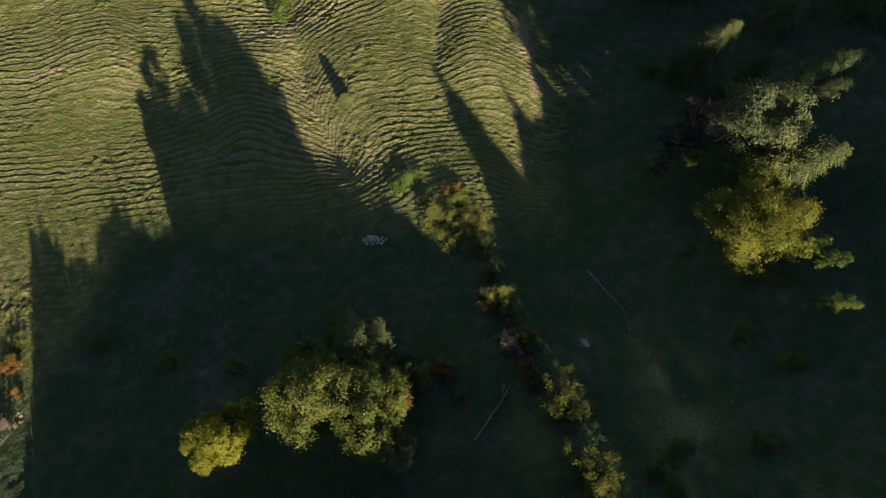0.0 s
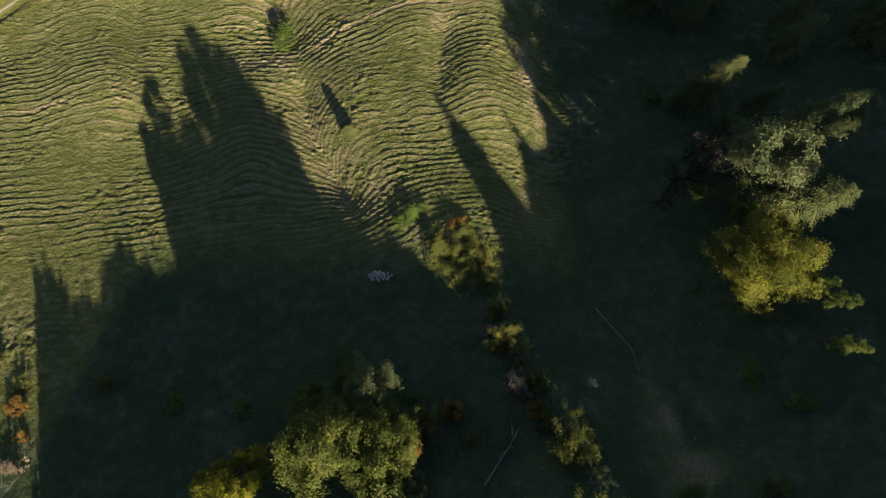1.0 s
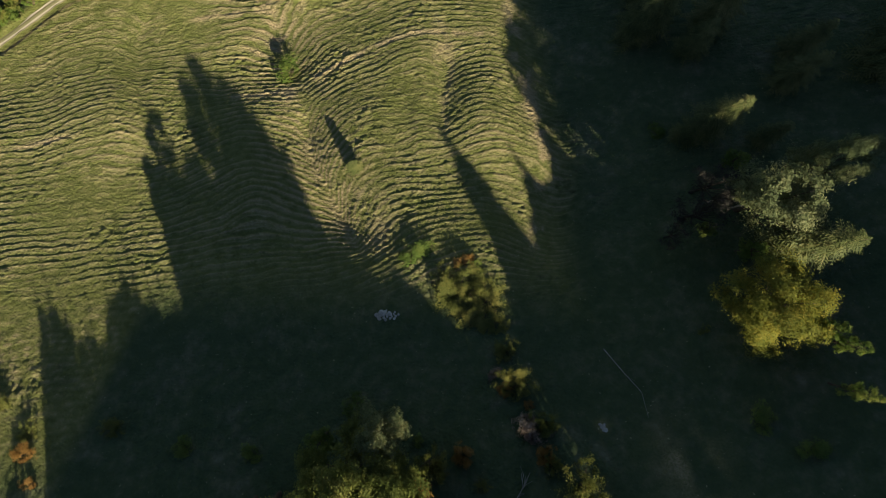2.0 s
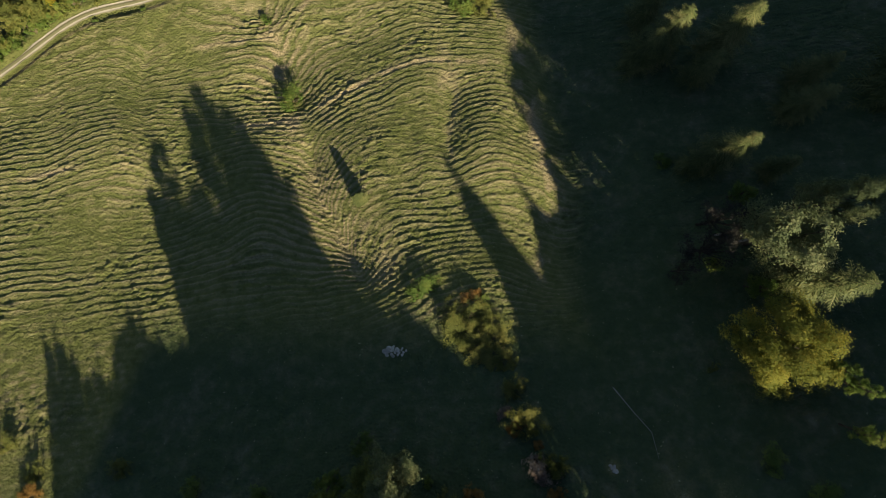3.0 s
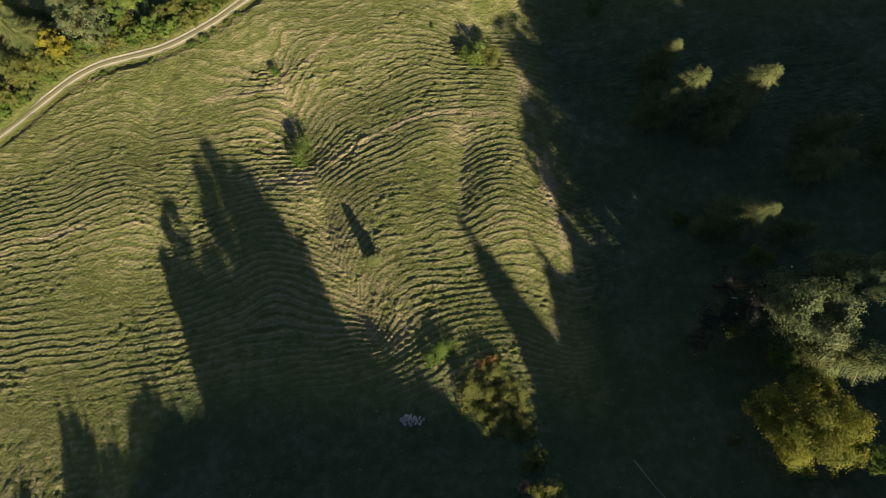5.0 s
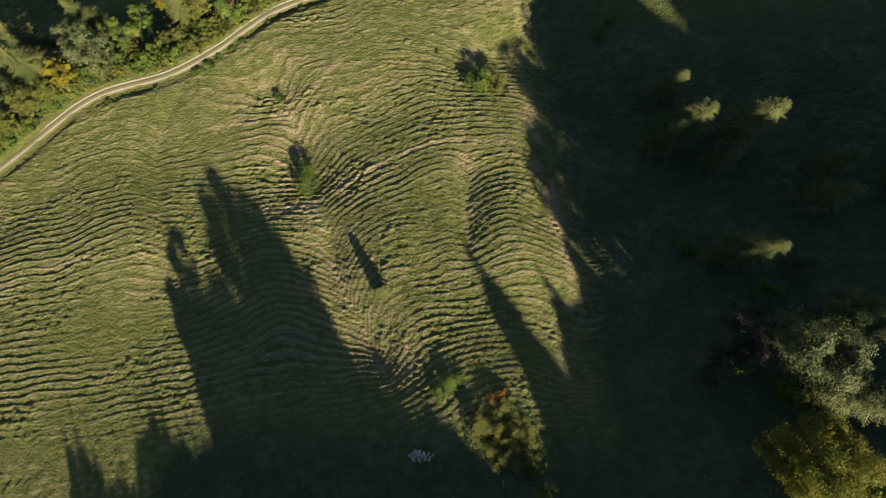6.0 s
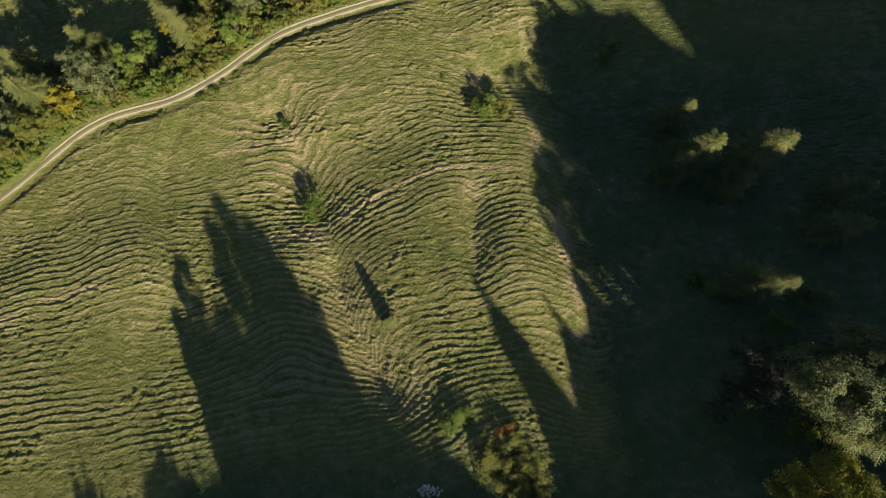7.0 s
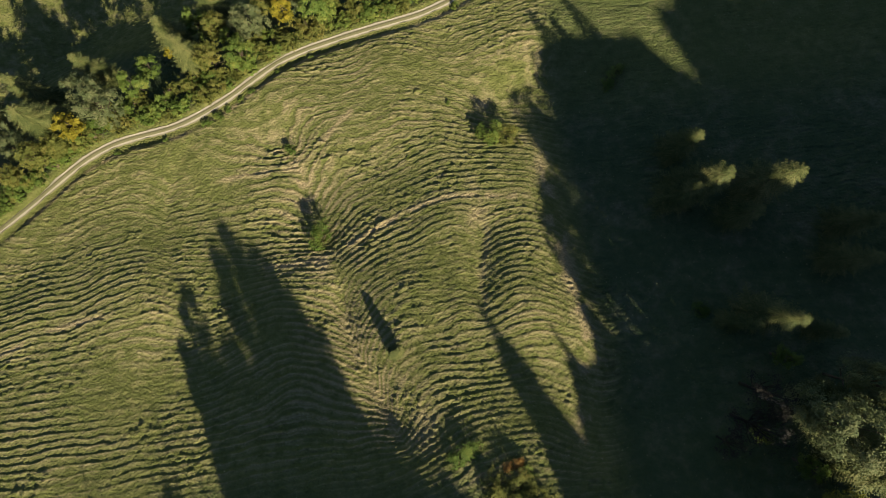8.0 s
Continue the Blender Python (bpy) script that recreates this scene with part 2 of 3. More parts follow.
def plain_slope(x, y):
    xc, yc = np.clip(x, -110, 75), np.clip(y, -45, 112)
    z = 14.63 + 0.1637 * xc - 0.56395 * yc - 0.001055 * xc * yc + 0.0015924 * yc * yc + 0.00079171 * xc * xc
    gx = 0.1637 - 0.001055 * yc + 0.0015834 * xc
    gy = -0.56395 - 0.001055 * xc + 0.0031848 * yc
    ex, ey = x - xc, y - yc
    soft_x = np.sign(ex) * 90 * (1 - np.exp(-np.abs(ex) / 90))
    soft_y = np.sign(ey) * 110 * (1 - np.exp(-np.abs(ey) / 110))
    return z + gx * soft_x + np.minimum(gy, -0.12) * soft_y


def base_height(x, y):
    x, y = np.asarray(x, float), np.asarray(y, float)
    z = plain_slope(x, y)
    d = x - np.interp(y, *RAVINE)
    z = z - 3.4 * smooth(y, 2, 22) * (1 - smooth(y, 84, 100)) * np.where(d < 0, np.exp(-d * d / 50.0), np.exp(-d * d / 260.0))
    for line, lo, hi, reach, depth, across in FOLDS:
        d = x - np.interp(y, *line)
        z = z + smooth(y, lo - 5, lo + 5) * (1 - smooth(y, hi - 5, hi + 5)) * np.exp(-np.sqrt(d * d + 0.15) / reach) * (depth + across * np.tanh(d / reach))
    for px, py, rad, rise in HOLLOWS + RISES:
        z = z + rise * np.exp(-((x - px) ** 2 + (y - py) ** 2) / rad ** 2)
    far_side = y - np.interp(x, *ROAD)
    z = z - 20.0 * smooth(far_side, 2.5, 52)
    z = z + 0.25 * fbm(x / 8.5, y / 11.0, 17, 2)
    return z


def land(x, y, full=False):
    """Height of the ground; with full, also how trodden, bare and far off the pasture it is."""
    x, y = np.asarray(x, float), np.asarray(y, float)
    z = base_height(x, y)
    road_y = np.interp(x, *ROAD)
    slope = np.gradient(ROAD[1], ROAD[0])
    off = (y - road_y) / np.sqrt(1 + np.interp(x, ROAD[0], slope) ** 2)
    near = (x > -140) & (x < 40)
    # cattle terraces follow the contours of the pasture
    up = y + 26 * smooth(-x, 50, 60)
    pasture = smooth(up, 4, 16) * (1 - smooth(off, -3.5, -1.5)) * smooth(x, -150, -125) * (1 - smooth(x - np.interp(y, *RAVINE), -4.0, 3.0))
    beyond = smooth(off, 22, 30) * 0.6
    wobble = 0.37 * fbm(x / 7.5, y / 5.5, 29, 3) + 0.12 * value_noise(x / 1.5, y / 1.1, 35) + 0.06 * value_noise(x / 0.5, y / 0.45, 37)
    step = 0.58
    p = (z + wobble) / step
    fr = p - np.floor(p)
    half = 2 * p - np.floor(2 * p)
    gentle = 1 - smooth((base_height(x, y - 0.6) - z) / 0.6, 0.26, 0.48)
    near_gully = np.exp(-((x - np.interp(y, *GULLY)) / 14.0) ** 2)
    strength = 0.95 + 0.45 * near_gully + 1.3 * fbm(x / 13.0, y / 9.0, 41, 4) + 0.8 * value_noise(x / 3.2, y / 1.4, 45)
    for px, py, rx, ry, amount in TRODDEN:
        strength = strength + amount * np.exp(-((x - px) / rx) ** 2 - ((y - py) / ry) ** 2)
    strength = np.clip(strength, 0.22, 1.9) * np.maximum(pasture, beyond)
    riser = 0.2 + 0.14 * value_noise(x / 2.5, y / 2.0, 43)
    stair = np.where(fr < riser, 0.5 - 0.5 * np.cos(np.pi * np.clip(fr / riser, 0, 1)), 1.0)
    between = np.where(half < riser, 0.5 - 0.5 * np.cos(np.pi * np.clip(half / riser, 0, 1)), 1.0)
    lip = np.exp(-((fr - riser - 0.06) / 0.09) ** 2) + 0.7 * gentle * np.exp(-((half - riser - 0.06) / 0.12) ** 2)
    level = step * (stair - fr) * (1 - 0.45 * gentle) + 0.5 * step * (between - half) * (0.25 + 0.5 * gentle) + 0.07 * lip
    z = z + (level * 0.25 - 0.02) * strength
    clods = np.maximum(value_noise(x / 0.55, y / 0.42, 57), 0) * smooth(fbm(x / 8.0, y / 4.0, 67, 3), -0.02, 0.25)
    rough = 0.3 * fbm(x / 0.8, y / 0.8, 53, 2) + 0.22 * value_noise(x / 0.4, y / 0.32, 59) + 1.2 * clods * np.clip(strength, 0, 1.2)
    z = z + rough * (0.42 + 0.35 * (1 - pasture) + 0.4 * smooth(value_noise(x / 7.0, y / 5.0, 61), 0.0, 0.4))
    # the track is cut into the slope, with a steep bank on its upper side
    cl = base_height(x, road_y) - 0.12
    cut = (1 - smooth(np.abs(off), 1.2, 3.4)) * near
    z = z * (1 - cut) + cl * cut - 0.06 * (np.abs(off) < 1.25) * near
    if not full:
        return z
    tread = np.clip(0.9 * lip + 0.45 * smooth(fr, riser, riser + 0.08) * (1 - smooth(fr, 0.6, 0.95)), 0, 1) * np.clip(strength, 0, 1)
    g = x - np.interp(y, *GULLY)
    r = x - np.interp(y, *RAVINE)
    n = fbm(x / 3.0, y / 3.0, 71, 3)
    soil = 0.5 * np.exp(-((g + 2.0 * n) / 0.8) ** 2) * smooth(y, 14, 20) * (1 - smooth(y, 72, 80)) * (n > -0.12)
    soil = np.maximum(soil, np.exp(-((r + 5.5 + 3 * n) / 1.6) ** 2) * smooth(y, 14, 18) * (1 - smooth(y, 60, 78)) * smooth(n, -0.1, 0.15))
    tan = smooth(fr, riser - 0.05, riser + 0.05) * (1 - smooth(fr, riser + 0.25, riser + 0.4))
    soil = np.maximum(soil, tan * np.clip(strength, 0, 1) * np.exp(-((x + 40.5) / 8.0) ** 2 - ((y - 69.5) / 4.5) ** 2) * smooth(n, -0.3, 0.0))
    soil = np.maximum(soil, 1.0 * tan * np.clip(strength, 0, 1) * np.exp(-((g + 1.0) / 10.0) ** 2) * smooth(n, -0.35, 0.05) * smooth(y, 14, 18) * (1 - smooth(y, 66, 80)))
    soil = np.maximum(soil, 0.6 * lip * np.clip(strength - 0.4, 0, 1) * smooth(fbm(x / 9.0, y / 5.0, 83, 3), -0.05, 0.3))
    s = x - np.interp(y, *SEAM)
    soil = np.maximum(soil, 0.5 * np.exp(-((s - 0.5 + 1.2 * n) / 0.6) ** 2) * smooth(y, 36, 40) * (1 - smooth(y, 62, 66)))
    for px, py, rad, amount in ((-1.0, 55.5, 2.2, 0.9), (-39.9, 73.6, 1.6, 1.0), (-17.5, 26.0, 2.0, 0.7), (-13.0, 19.5, 3.0, 0.6), (-31.0, 47.6, 2.5, 0.8), (-27.0, 50.5, 2.0, 0.7),
                               (28.9, -12.5, 4.0, 1.0), (29.6, -18.5, 4.6, 0.9), (30.5, -25.0, 4.5, 0.8), (11.5, -21.0, 4.5, 0.45), (0.0, -23.0, 3.5, 0.4), (41.5, -24.0, 3.5, 0.6), (19.0, -9.0, 0.8, 1.0), (2.0, 80.5, 1.6, 0.9), (0.6, 83.0, 1.4, 0.7), (9.0, 78.5, 0.9, 0.8), (8.6, 81.0, 0.8, 0.8), (9.5, 71.5, 1.8, 0.6)):
        soil = np.maximum(soil, amount * np.exp(-(((x - px) ** 2 + (y - py) ** 2) / rad ** 2)) * smooth(n, -0.35, 0.15))
    for (u, v), (lo, hi) in zip(PATHS, PATH_ENDS):
        q = (y - np.interp(x, u, v) + 0.5 * n) / np.sqrt(1 + np.interp(x, u, np.gradient(v, u)) ** 2)
        soil = np.maximum(soil, 1.0 * np.exp(-(q / 0.65) ** 2) * smooth(x, lo - 1, lo + 3) * (1 - smooth(x, hi - 3, hi + 1)) * smooth(n, -0.45, 0.0))
    soil = np.maximum(soil, 0.9 * np.exp(-((off + 2.6) / 0.5) ** 2) * near * smooth(n, -0.15, 0.2))
    # mask of the darker ground: low end, right of the ravine, beyond the track
    off_pasture = np.maximum(1 - smooth(up, 2, 16), smooth(r, -6, 2) * (1 - 0.6 * smooth(y, 70, 90)))
    off_pasture = np.maximum(off_pasture, smooth(off, 1.6, 4) * (1 - smooth(off, 20, 27)))
    return z, tread, soil, off_pasture


def height(x, y):
    return float(land(np.array([x]), np.array([y]))[0])


def spread(lo, hi, step, reach, count):
    inner = np.arange(lo, hi + step * 0.5, step)
    outer = step * (np.exp(np.linspace(0, math.log(reach / step), count)))
    return np.concatenate([lo - outer[::-1], inner, hi + outer])


def grid_mesh(name, xs, ys, attributes):
    gx, gy = np.meshgrid(xs, ys)
    z, *layers = land(gx.ravel(), gy.ravel(), True)
    nx, ny = len(xs), len(ys)
    me = bpy.data.meshes.new(name)
    me.vertices.add(nx * ny)
    me.vertices.foreach_set("co", np.stack([gx.ravel(), gy.ravel(), z], 1).ravel())
    i = (np.arange(ny - 1)[:, None] * nx + np.arange(nx - 1)[None, :]).ravel()
    quads = np.stack([i, i + 1, i + 1 + nx, i + nx], 1).ravel()
    me.loops.add(len(quads))
    me.loops.foreach_set("vertex_index", quads)
    me.polygons.add(len(i))
    me.polygons.foreach_set("loop_start", np.arange(len(i)) * 4)
    me.polygons.foreach_set("use_smooth", np.ones(len(i), bool))
    me.update(calc_edges=True)
    for key, layer in zip(attributes, layers):
        me.attributes.new(key, "FLOAT", "POINT").data.foreach_set("value", layer.astype(np.float32))
    return me


LINES = np.concatenate([spread(-46, 8, 0.5, 2600, 50)[:-50], np.arange(8.4, 112, 0.165), 112 + spread(0, 0.1, 0.2, 2600, 50)[-50:]])
COLUMNS = np.concatenate([spread(-104, 22, 0.36, 2600, 50)[:-50], spread(22.8, 72, 0.8, 2600, 50)[50:]])
ground = new("ground", grid_mesh("ground", COLUMNS, LINES, ("tread", "soil", "off_pasture")))
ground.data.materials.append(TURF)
tagged(ground, "steep green pasture ridged with narrow cattle terraces", "ground", kind="structure")


def mesh_of(name, verts, faces, mats, smooth_shade=False):
    me = bpy.data.meshes.new(name)
    me.from_pydata(verts, [], faces)
    for m in mats:
        me.materials.append(m)
    if smooth_shade:
        me.polygons.foreach_set("use_smooth", np.ones(len(me.polygons), bool))
    return me


def build_track():
    xs = np.linspace(-150, 8, 640)
    ys = np.interp(xs, *ROAD)
    t = np.gradient(ys, xs)
    nx, ny = -t / np.sqrt(1 + t * t), 1 / np.sqrt(1 + t * t)
    cols = (-0.98, -0.84, -0.74, -0.46, -0.34, 0.0, 0.3, 0.42, 0.72, 0.84, 0.98)
    dips = (-0.12, 0.0, -0.05, -0.05, 0.02, 0.03, 0.02, -0.05, -0.05, 0.0, -0.12)
    ruts = (-0.3, 0.0, 0.9, 0.9, -0.1, -0.1, -0.1, 1.0, 1.0, 0.0, -0.3)
    mid = base_height(xs, ys) - 0.12
    verts, rut = [], []
    for k in range(len(xs)):
        for c, d, r in zip(cols, dips, ruts):
            e = 1 + 0.1 * math.sin(xs[k] * 0.9 + c) + 0.06 * math.sin(xs[k] * 2.7) if abs(c) > 0.8 else 1
            verts.append((xs[k] + nx[k] * c * e, ys[k] + ny[k] * c * e, mid[k] + 0.06 + d))
            rut.append(r)
    w = len(cols)
    faces = [(k * w + j + 1, k * w + j, (k + 1) * w + j, (k + 1) * w + j + 1) for k in range(len(xs) - 1) for j in range(w - 1)]
    me = mesh_of("road", verts, faces, [TRACK], True)
    me.attributes.new("rut", "FLOAT", "POINT").data.foreach_set("value", rut)
    me.flip_normals()
    return tagged(new("road", me), "pale gravel farm track with two worn wheel ruts", "road", kind="structure")


build_track()


# ---- plants ----
def thing(name, x, y, z=None):
    ob = new(name)
    ob.location = (x, y, height(x, y) if z is None else z)
    return ob


def part(name, verts, faces, mat, parent, label="", smooth_shade=False):
    ob = new(name, mesh_of(name, verts, faces, [mat], smooth_shade))
    ob.parent = parent
    return tagged(ob, label)


def tube(verts, faces, path, radii, sides=7):
    base = len(verts)
    for i, (p, r) in enumerate(zip(path, radii)):
        a = Vector(path[min(i + 1, len(path) - 1)]) - Vector(path[max(i - 1, 0)])
        q = a.to_track_quat("Z", "Y")
        for k in range(sides):
            ang = 2 * math.pi * k / sides
            verts.append(tuple(Vector(p) + q @ Vector((r * math.cos(ang), r * math.sin(ang), 0))))
    for i in range(len(path) - 1):
        for k in range(sides):
            a, b = base + i * sides + k, base + i * sides + (k + 1) % sides
            faces.append((a, b, b + sides, a + sides))
    top = base + (len(path) - 1) * sides
    faces.append(tuple(range(top, top + sides)))


def sprays(centres, outs, sizes, seed):
    """Small folded leaf sprays, four-cornered, each facing roughly its own way out."""
    r = np.random.RandomState(seed)
    n = outs / np.linalg.norm(outs, axis=1, keepdims=True)
    a = np.cross(n, r.normal(size=n.shape))
    a /= np.linalg.norm(a, axis=1, keepdims=True)
    b = np.cross(n, a)
    s, w = sizes[:, None], (sizes * r.uniform(0.4, 0.75, len(sizes)))[:, None]
    verts = np.stack([centres - a * s, centres - b * w + n * s * 0.25, centres + a * s, centres + b * w + n * s * 0.25], 1).reshape(-1, 3)
    return verts.tolist(), np.arange(len(verts)).reshape(-1, 4).tolist()


def foliage_of(lobes, leaves, size, seed, gaps, flat, low_side, cluster):
    """Twigs over the lobes of a crown, each with a tuft of leaf sprays; some stick out, some are missing."""
    r = np.random.RandomState(seed)
    c = np.array([l[0] for l in lobes])
    rad = np.array([l[1] for l in lobes])
    count = max(30, leaves // 24)
    k = r.choice(len(lobes), count * 2, p=rad ** 2 / (rad ** 2).sum())
    d = r.normal(size=(count * 2, 3)) + np.array([0, 0, low_side])
    d /= np.linalg.norm(d, axis=1, keepdims=True)
    tips = c[k] + d * np.array([1, 1, flat]) * (rad[k] * (r.uniform(0.3, 1.0, count * 2) ** 0.45 + 0.18 * (r.uniform(size=count * 2) > 0.85)))[:, None]
    scale = 1.1 / max(1.0, rad.mean() * 0.8)
    keep = fbm(tips[:, 0] * scale + seed, tips[:, 1] * scale + tips[:, 2] * scale * 0.6, 101 + seed, 2) > -gaps
    tips, d = tips[keep][:count], d[keep][:count]
    per = max(6, leaves // len(tips))
    j = np.repeat(np.arange(len(tips)), per)
    p = tips[j] + r.normal(size=(len(j), 3)) * cluster * np.array([1, 1, 0.7])
    out = d[j] + r.normal(size=(len(j), 3)) * 0.34 + np.array([0, 0, 0.35])
    return sprays(p, out, size * r.uniform(0.6, 1.35, len(j)), seed)


def spruce(name, tall, wide, seed, label, whorls=30, gap=0.3, mat=None, blunt=0.8, comb=0.33):
    """A spruce: trunk and whorls of drooping, combed boughs."""
    rng = random.Random(seed)
    root = new(name)
    tv, tf = [], []
    lean = (rng.uniform(-0.3, 0.3), rng.uniform(-0.3, 0.3))
    path = [(lean[0] * k / 8, lean[1] * k / 8, -0.6 + (tall + 0.6) * k / 8) for k in range(9)]
    tube(tv, tf, path, [max(0.03, 0.014 * tall * (1 - k / 8.3)) for k in range(9)])
    part("trunk", tv, tf, BARK, root, "", True)
    v, f = [], []
    for w in range(whorls):
        u = (w + rng.uniform(-0.3, 0.3)) / whorls
        z = tall * (0.1 + 0.9 * u)
        reach = wide * (1 - u) ** blunt * rng.uniform(0.82, 1.12) + 0.25
        count = rng.choice((6, 7, 8))
        turn = rng.uniform(0, 6.28)
        for k in range(count):
            ang = turn + 6.28 * k / count + rng.uniform(-0.25, 0.25)
            length = reach * rng.uniform(0.7, 1.15)
            if rng.random() < 0.06:
                continue
            d = Vector((math.cos(ang), math.sin(ang), 0))
            side = Vector((-d.y, d.x, 0))
            rise, sag = rng.uniform(0.15, 0.4) * (u + 0.2), rng.uniform(0.25, 0.5)
            spine = lambda s: Vector((lean[0] * u, lean[1] * u, z)) + d * length * s + Vector((0, 0, length * (rise * s - sag * s * s)))
            steps = max(4, int(length / gap))
            for j in range(1, steps + 1):
                s = j / steps
                p = spine(s)
                twig = length * comb * (1.15 - s) * rng.uniform(0.7, 1.25) + 0.14
                for sign in (-1, 1):
                    tip = p + side * sign * twig + d * twig * 0.75 - Vector((0, 0, twig * rng.uniform(0.1, 0.5)))
                    wd = d * max(0.07, 0.13 * twig) * gap / 0.3
                    m = (p + tip) / 2 + Vector((0, 0, 0.05))
                    i = len(v)
                    v.extend((tuple(p), tuple(m - wd), tuple(tip), tuple(m + wd)))
                    f.append((i, i + 1, i + 2, i + 3))
            i = len(v)
            e, h = spine(1.08), spine(0.5)
            v.extend((tuple(spine(0.03)), tuple(h - side * 0.12), tuple(e), tuple(h + side * 0.12)))
            f.append((i, i + 1, i + 2, i + 3))
    part("crown", v, f, mat or NEEDLES, root)
    return tagged(root, label, "tree")


def broadleaf(name, tall, wide, mat, seed, label, leaves=3600, size=0.16, low=0.3, gaps=0.1):
    """A broadleaved tree: trunk, forking limbs and a lobed crown of many leaf sprays."""
    rng = random.Random(seed)
    root = new(name)
    tv, tf = [], []
    fork = tall * low
    tube(tv, tf, [(0, 0, -0.6), (0.05, 0, fork * 0.5), (0, 0.08, fork), (0.1, 0.1, tall * 0.8)], [0.024 * tall, 0.018 * tall, 0.015 * tall, 0.03])
    lobes = []
    count = 17
    for k in range(count):
        a = 2.4 * k + rng.uniform(-0.4, 0.4)
        q = (k + 0.5) / count
        zc = fork + (tall - fork) * (0.22 + 0.66 * q)
        out = wide * (0.66 * math.sqrt(max(0.0, 1 - (q * 0.95) ** 2)) + 0.05) * rng.uniform(0.65, 1.15)
        c = Vector((out * math.cos(a), out * math.sin(a), zc))
        r = wide * rng.uniform(0.2, 0.46)
        lobes.append((c, r))
        j = Vector((0, 0, fork + (zc - fork) * 0.35))
        tube(tv, tf, [tuple(j), tuple(j.lerp(c, 0.55) + Vector((0, 0, -0.06 * tall))), tuple(c)], [0.008 * tall, 0.005 * tall, 0.02], 5)
    part("trunk", tv, tf, BARK, root, "", True)
    v, f = foliage_of(lobes, leaves, size, seed, gaps, 0.8, 0.3, 0.17 + 0.025 * wide)
    part("crown", v, f, mat, root)
    return tagged(root, label, "tree")


def bush(name, wide, tall, mat, seed, label, leaves=1200, size=0.11, category="bush"):
    """A shrub: several stems from the ground and an uneven mound of leaf sprays."""
    rng = random.Random(seed)
    root = new(name)
    sv, sf = [], []
    lobes = []
    for k in range(16):
        a, out = 2.4 * k + rng.uniform(-0.5, 0.5), wide * rng.uniform(0.1, 0.72)
        c = Vector((out * math.cos(a), out * math.sin(a), tall * rng.uniform(0.3, 0.72) * (1.1 - 0.5 * out / wide)))
        lobes.append((c, wide * rng.uniform(0.2, 0.42)))
        tube(sv, sf, [(0.1 * math.cos(a), 0.1 * math.sin(a), -0.5), tuple(c * 0.5), tuple(c)], [0.07, 0.045, 0.02], 5)
    part("woody_base", sv, sf, BARK, root, "", True)
    v, f = foliage_of(lobes, leaves, size, seed, 0.12, 0.75 * tall / wide, 0.6, 0.2)
    part("foliage", v, f, mat, root)
    return tagged(root, label, category)


def put(ob, x, y, scale=1.0, turn=0.0, stretch=1.0, sink=0.05):
    """Stand a finished plant on the ground."""
    ob.matrix_basis = Matrix.Translation((x, y, height(x, y) - sink)) @ Matrix.Rotation(turn, 4, "Z") @ Matrix.Diagonal((scale, scale, scale * stretch, 1))
    return ob


def again(ob, x, y, scale=1.0, turn=0.0, stretch=1.0, label=""):
    s = Matrix.Diagonal((scale / ob.scale.x, scale / ob.scale.y, scale * stretch / ob.scale.z, 1))
    c = copy_thing(ob, Matrix.Translation((x, y, height(x, y) - 0.05)) @ Matrix.Rotation(turn, 4, "Z") @ s)
    return tagged(c, label)


# ---- trees among the pasture ----
def top_at(ob, x, y, z, own, turn=0.0, girth=1.0):
    """Stand a plant of its own height at x, y so that its top comes to z."""
    s = (z - height(x, y)) / own
    ob.matrix_basis = Matrix.Translation((x, y, height(x, y) - 0.05)) @ Matrix.Rotation(turn, 4, "Z") @ Matrix.Diagonal((s * girth, s * girth, s, 1))
    return ob


def top_again(src, x, y, z, own, turn=0.0, girth=1.0, label=""):
    c = copy_thing(src, Matrix.Identity(4))
    return tagged(top_at(c, x, y, z, own, turn, girth), label)


SLOPE = "spruces on the shaded slope"
tall_spruce = tagged(spruce("spruce_tree", 20.0, 4.2, 3, "tall dark green spruce on the shaded slope", 27, 0.42, None, 0.6, 0.3), group=SLOPE)
broad_spruce = tagged(spruce("spruce_tree", 20.0, 4.8, 7, "broad dark green spruce on the shaded slope", 25, 0.42, None, 0.6, 0.3), group=SLOPE)
slim_spruce = tagged(spruce("spruce_tree", 20.0, 3.3, 12, "slim dark green spruce on the shaded slope", 28, 0.42, None, 0.6, 0.3), group=SLOPE)
top_at(tall_spruce, 42.3, 35.8, 21.6, 20, 0.3, 1.05)
top_at(broad_spruce, 48.4, 15.2, 34.0, 20, 1.0, 1.1)
top_at(slim_spruce, 38.3, 34.8, 17.3, 20, 2.0, 0.7)
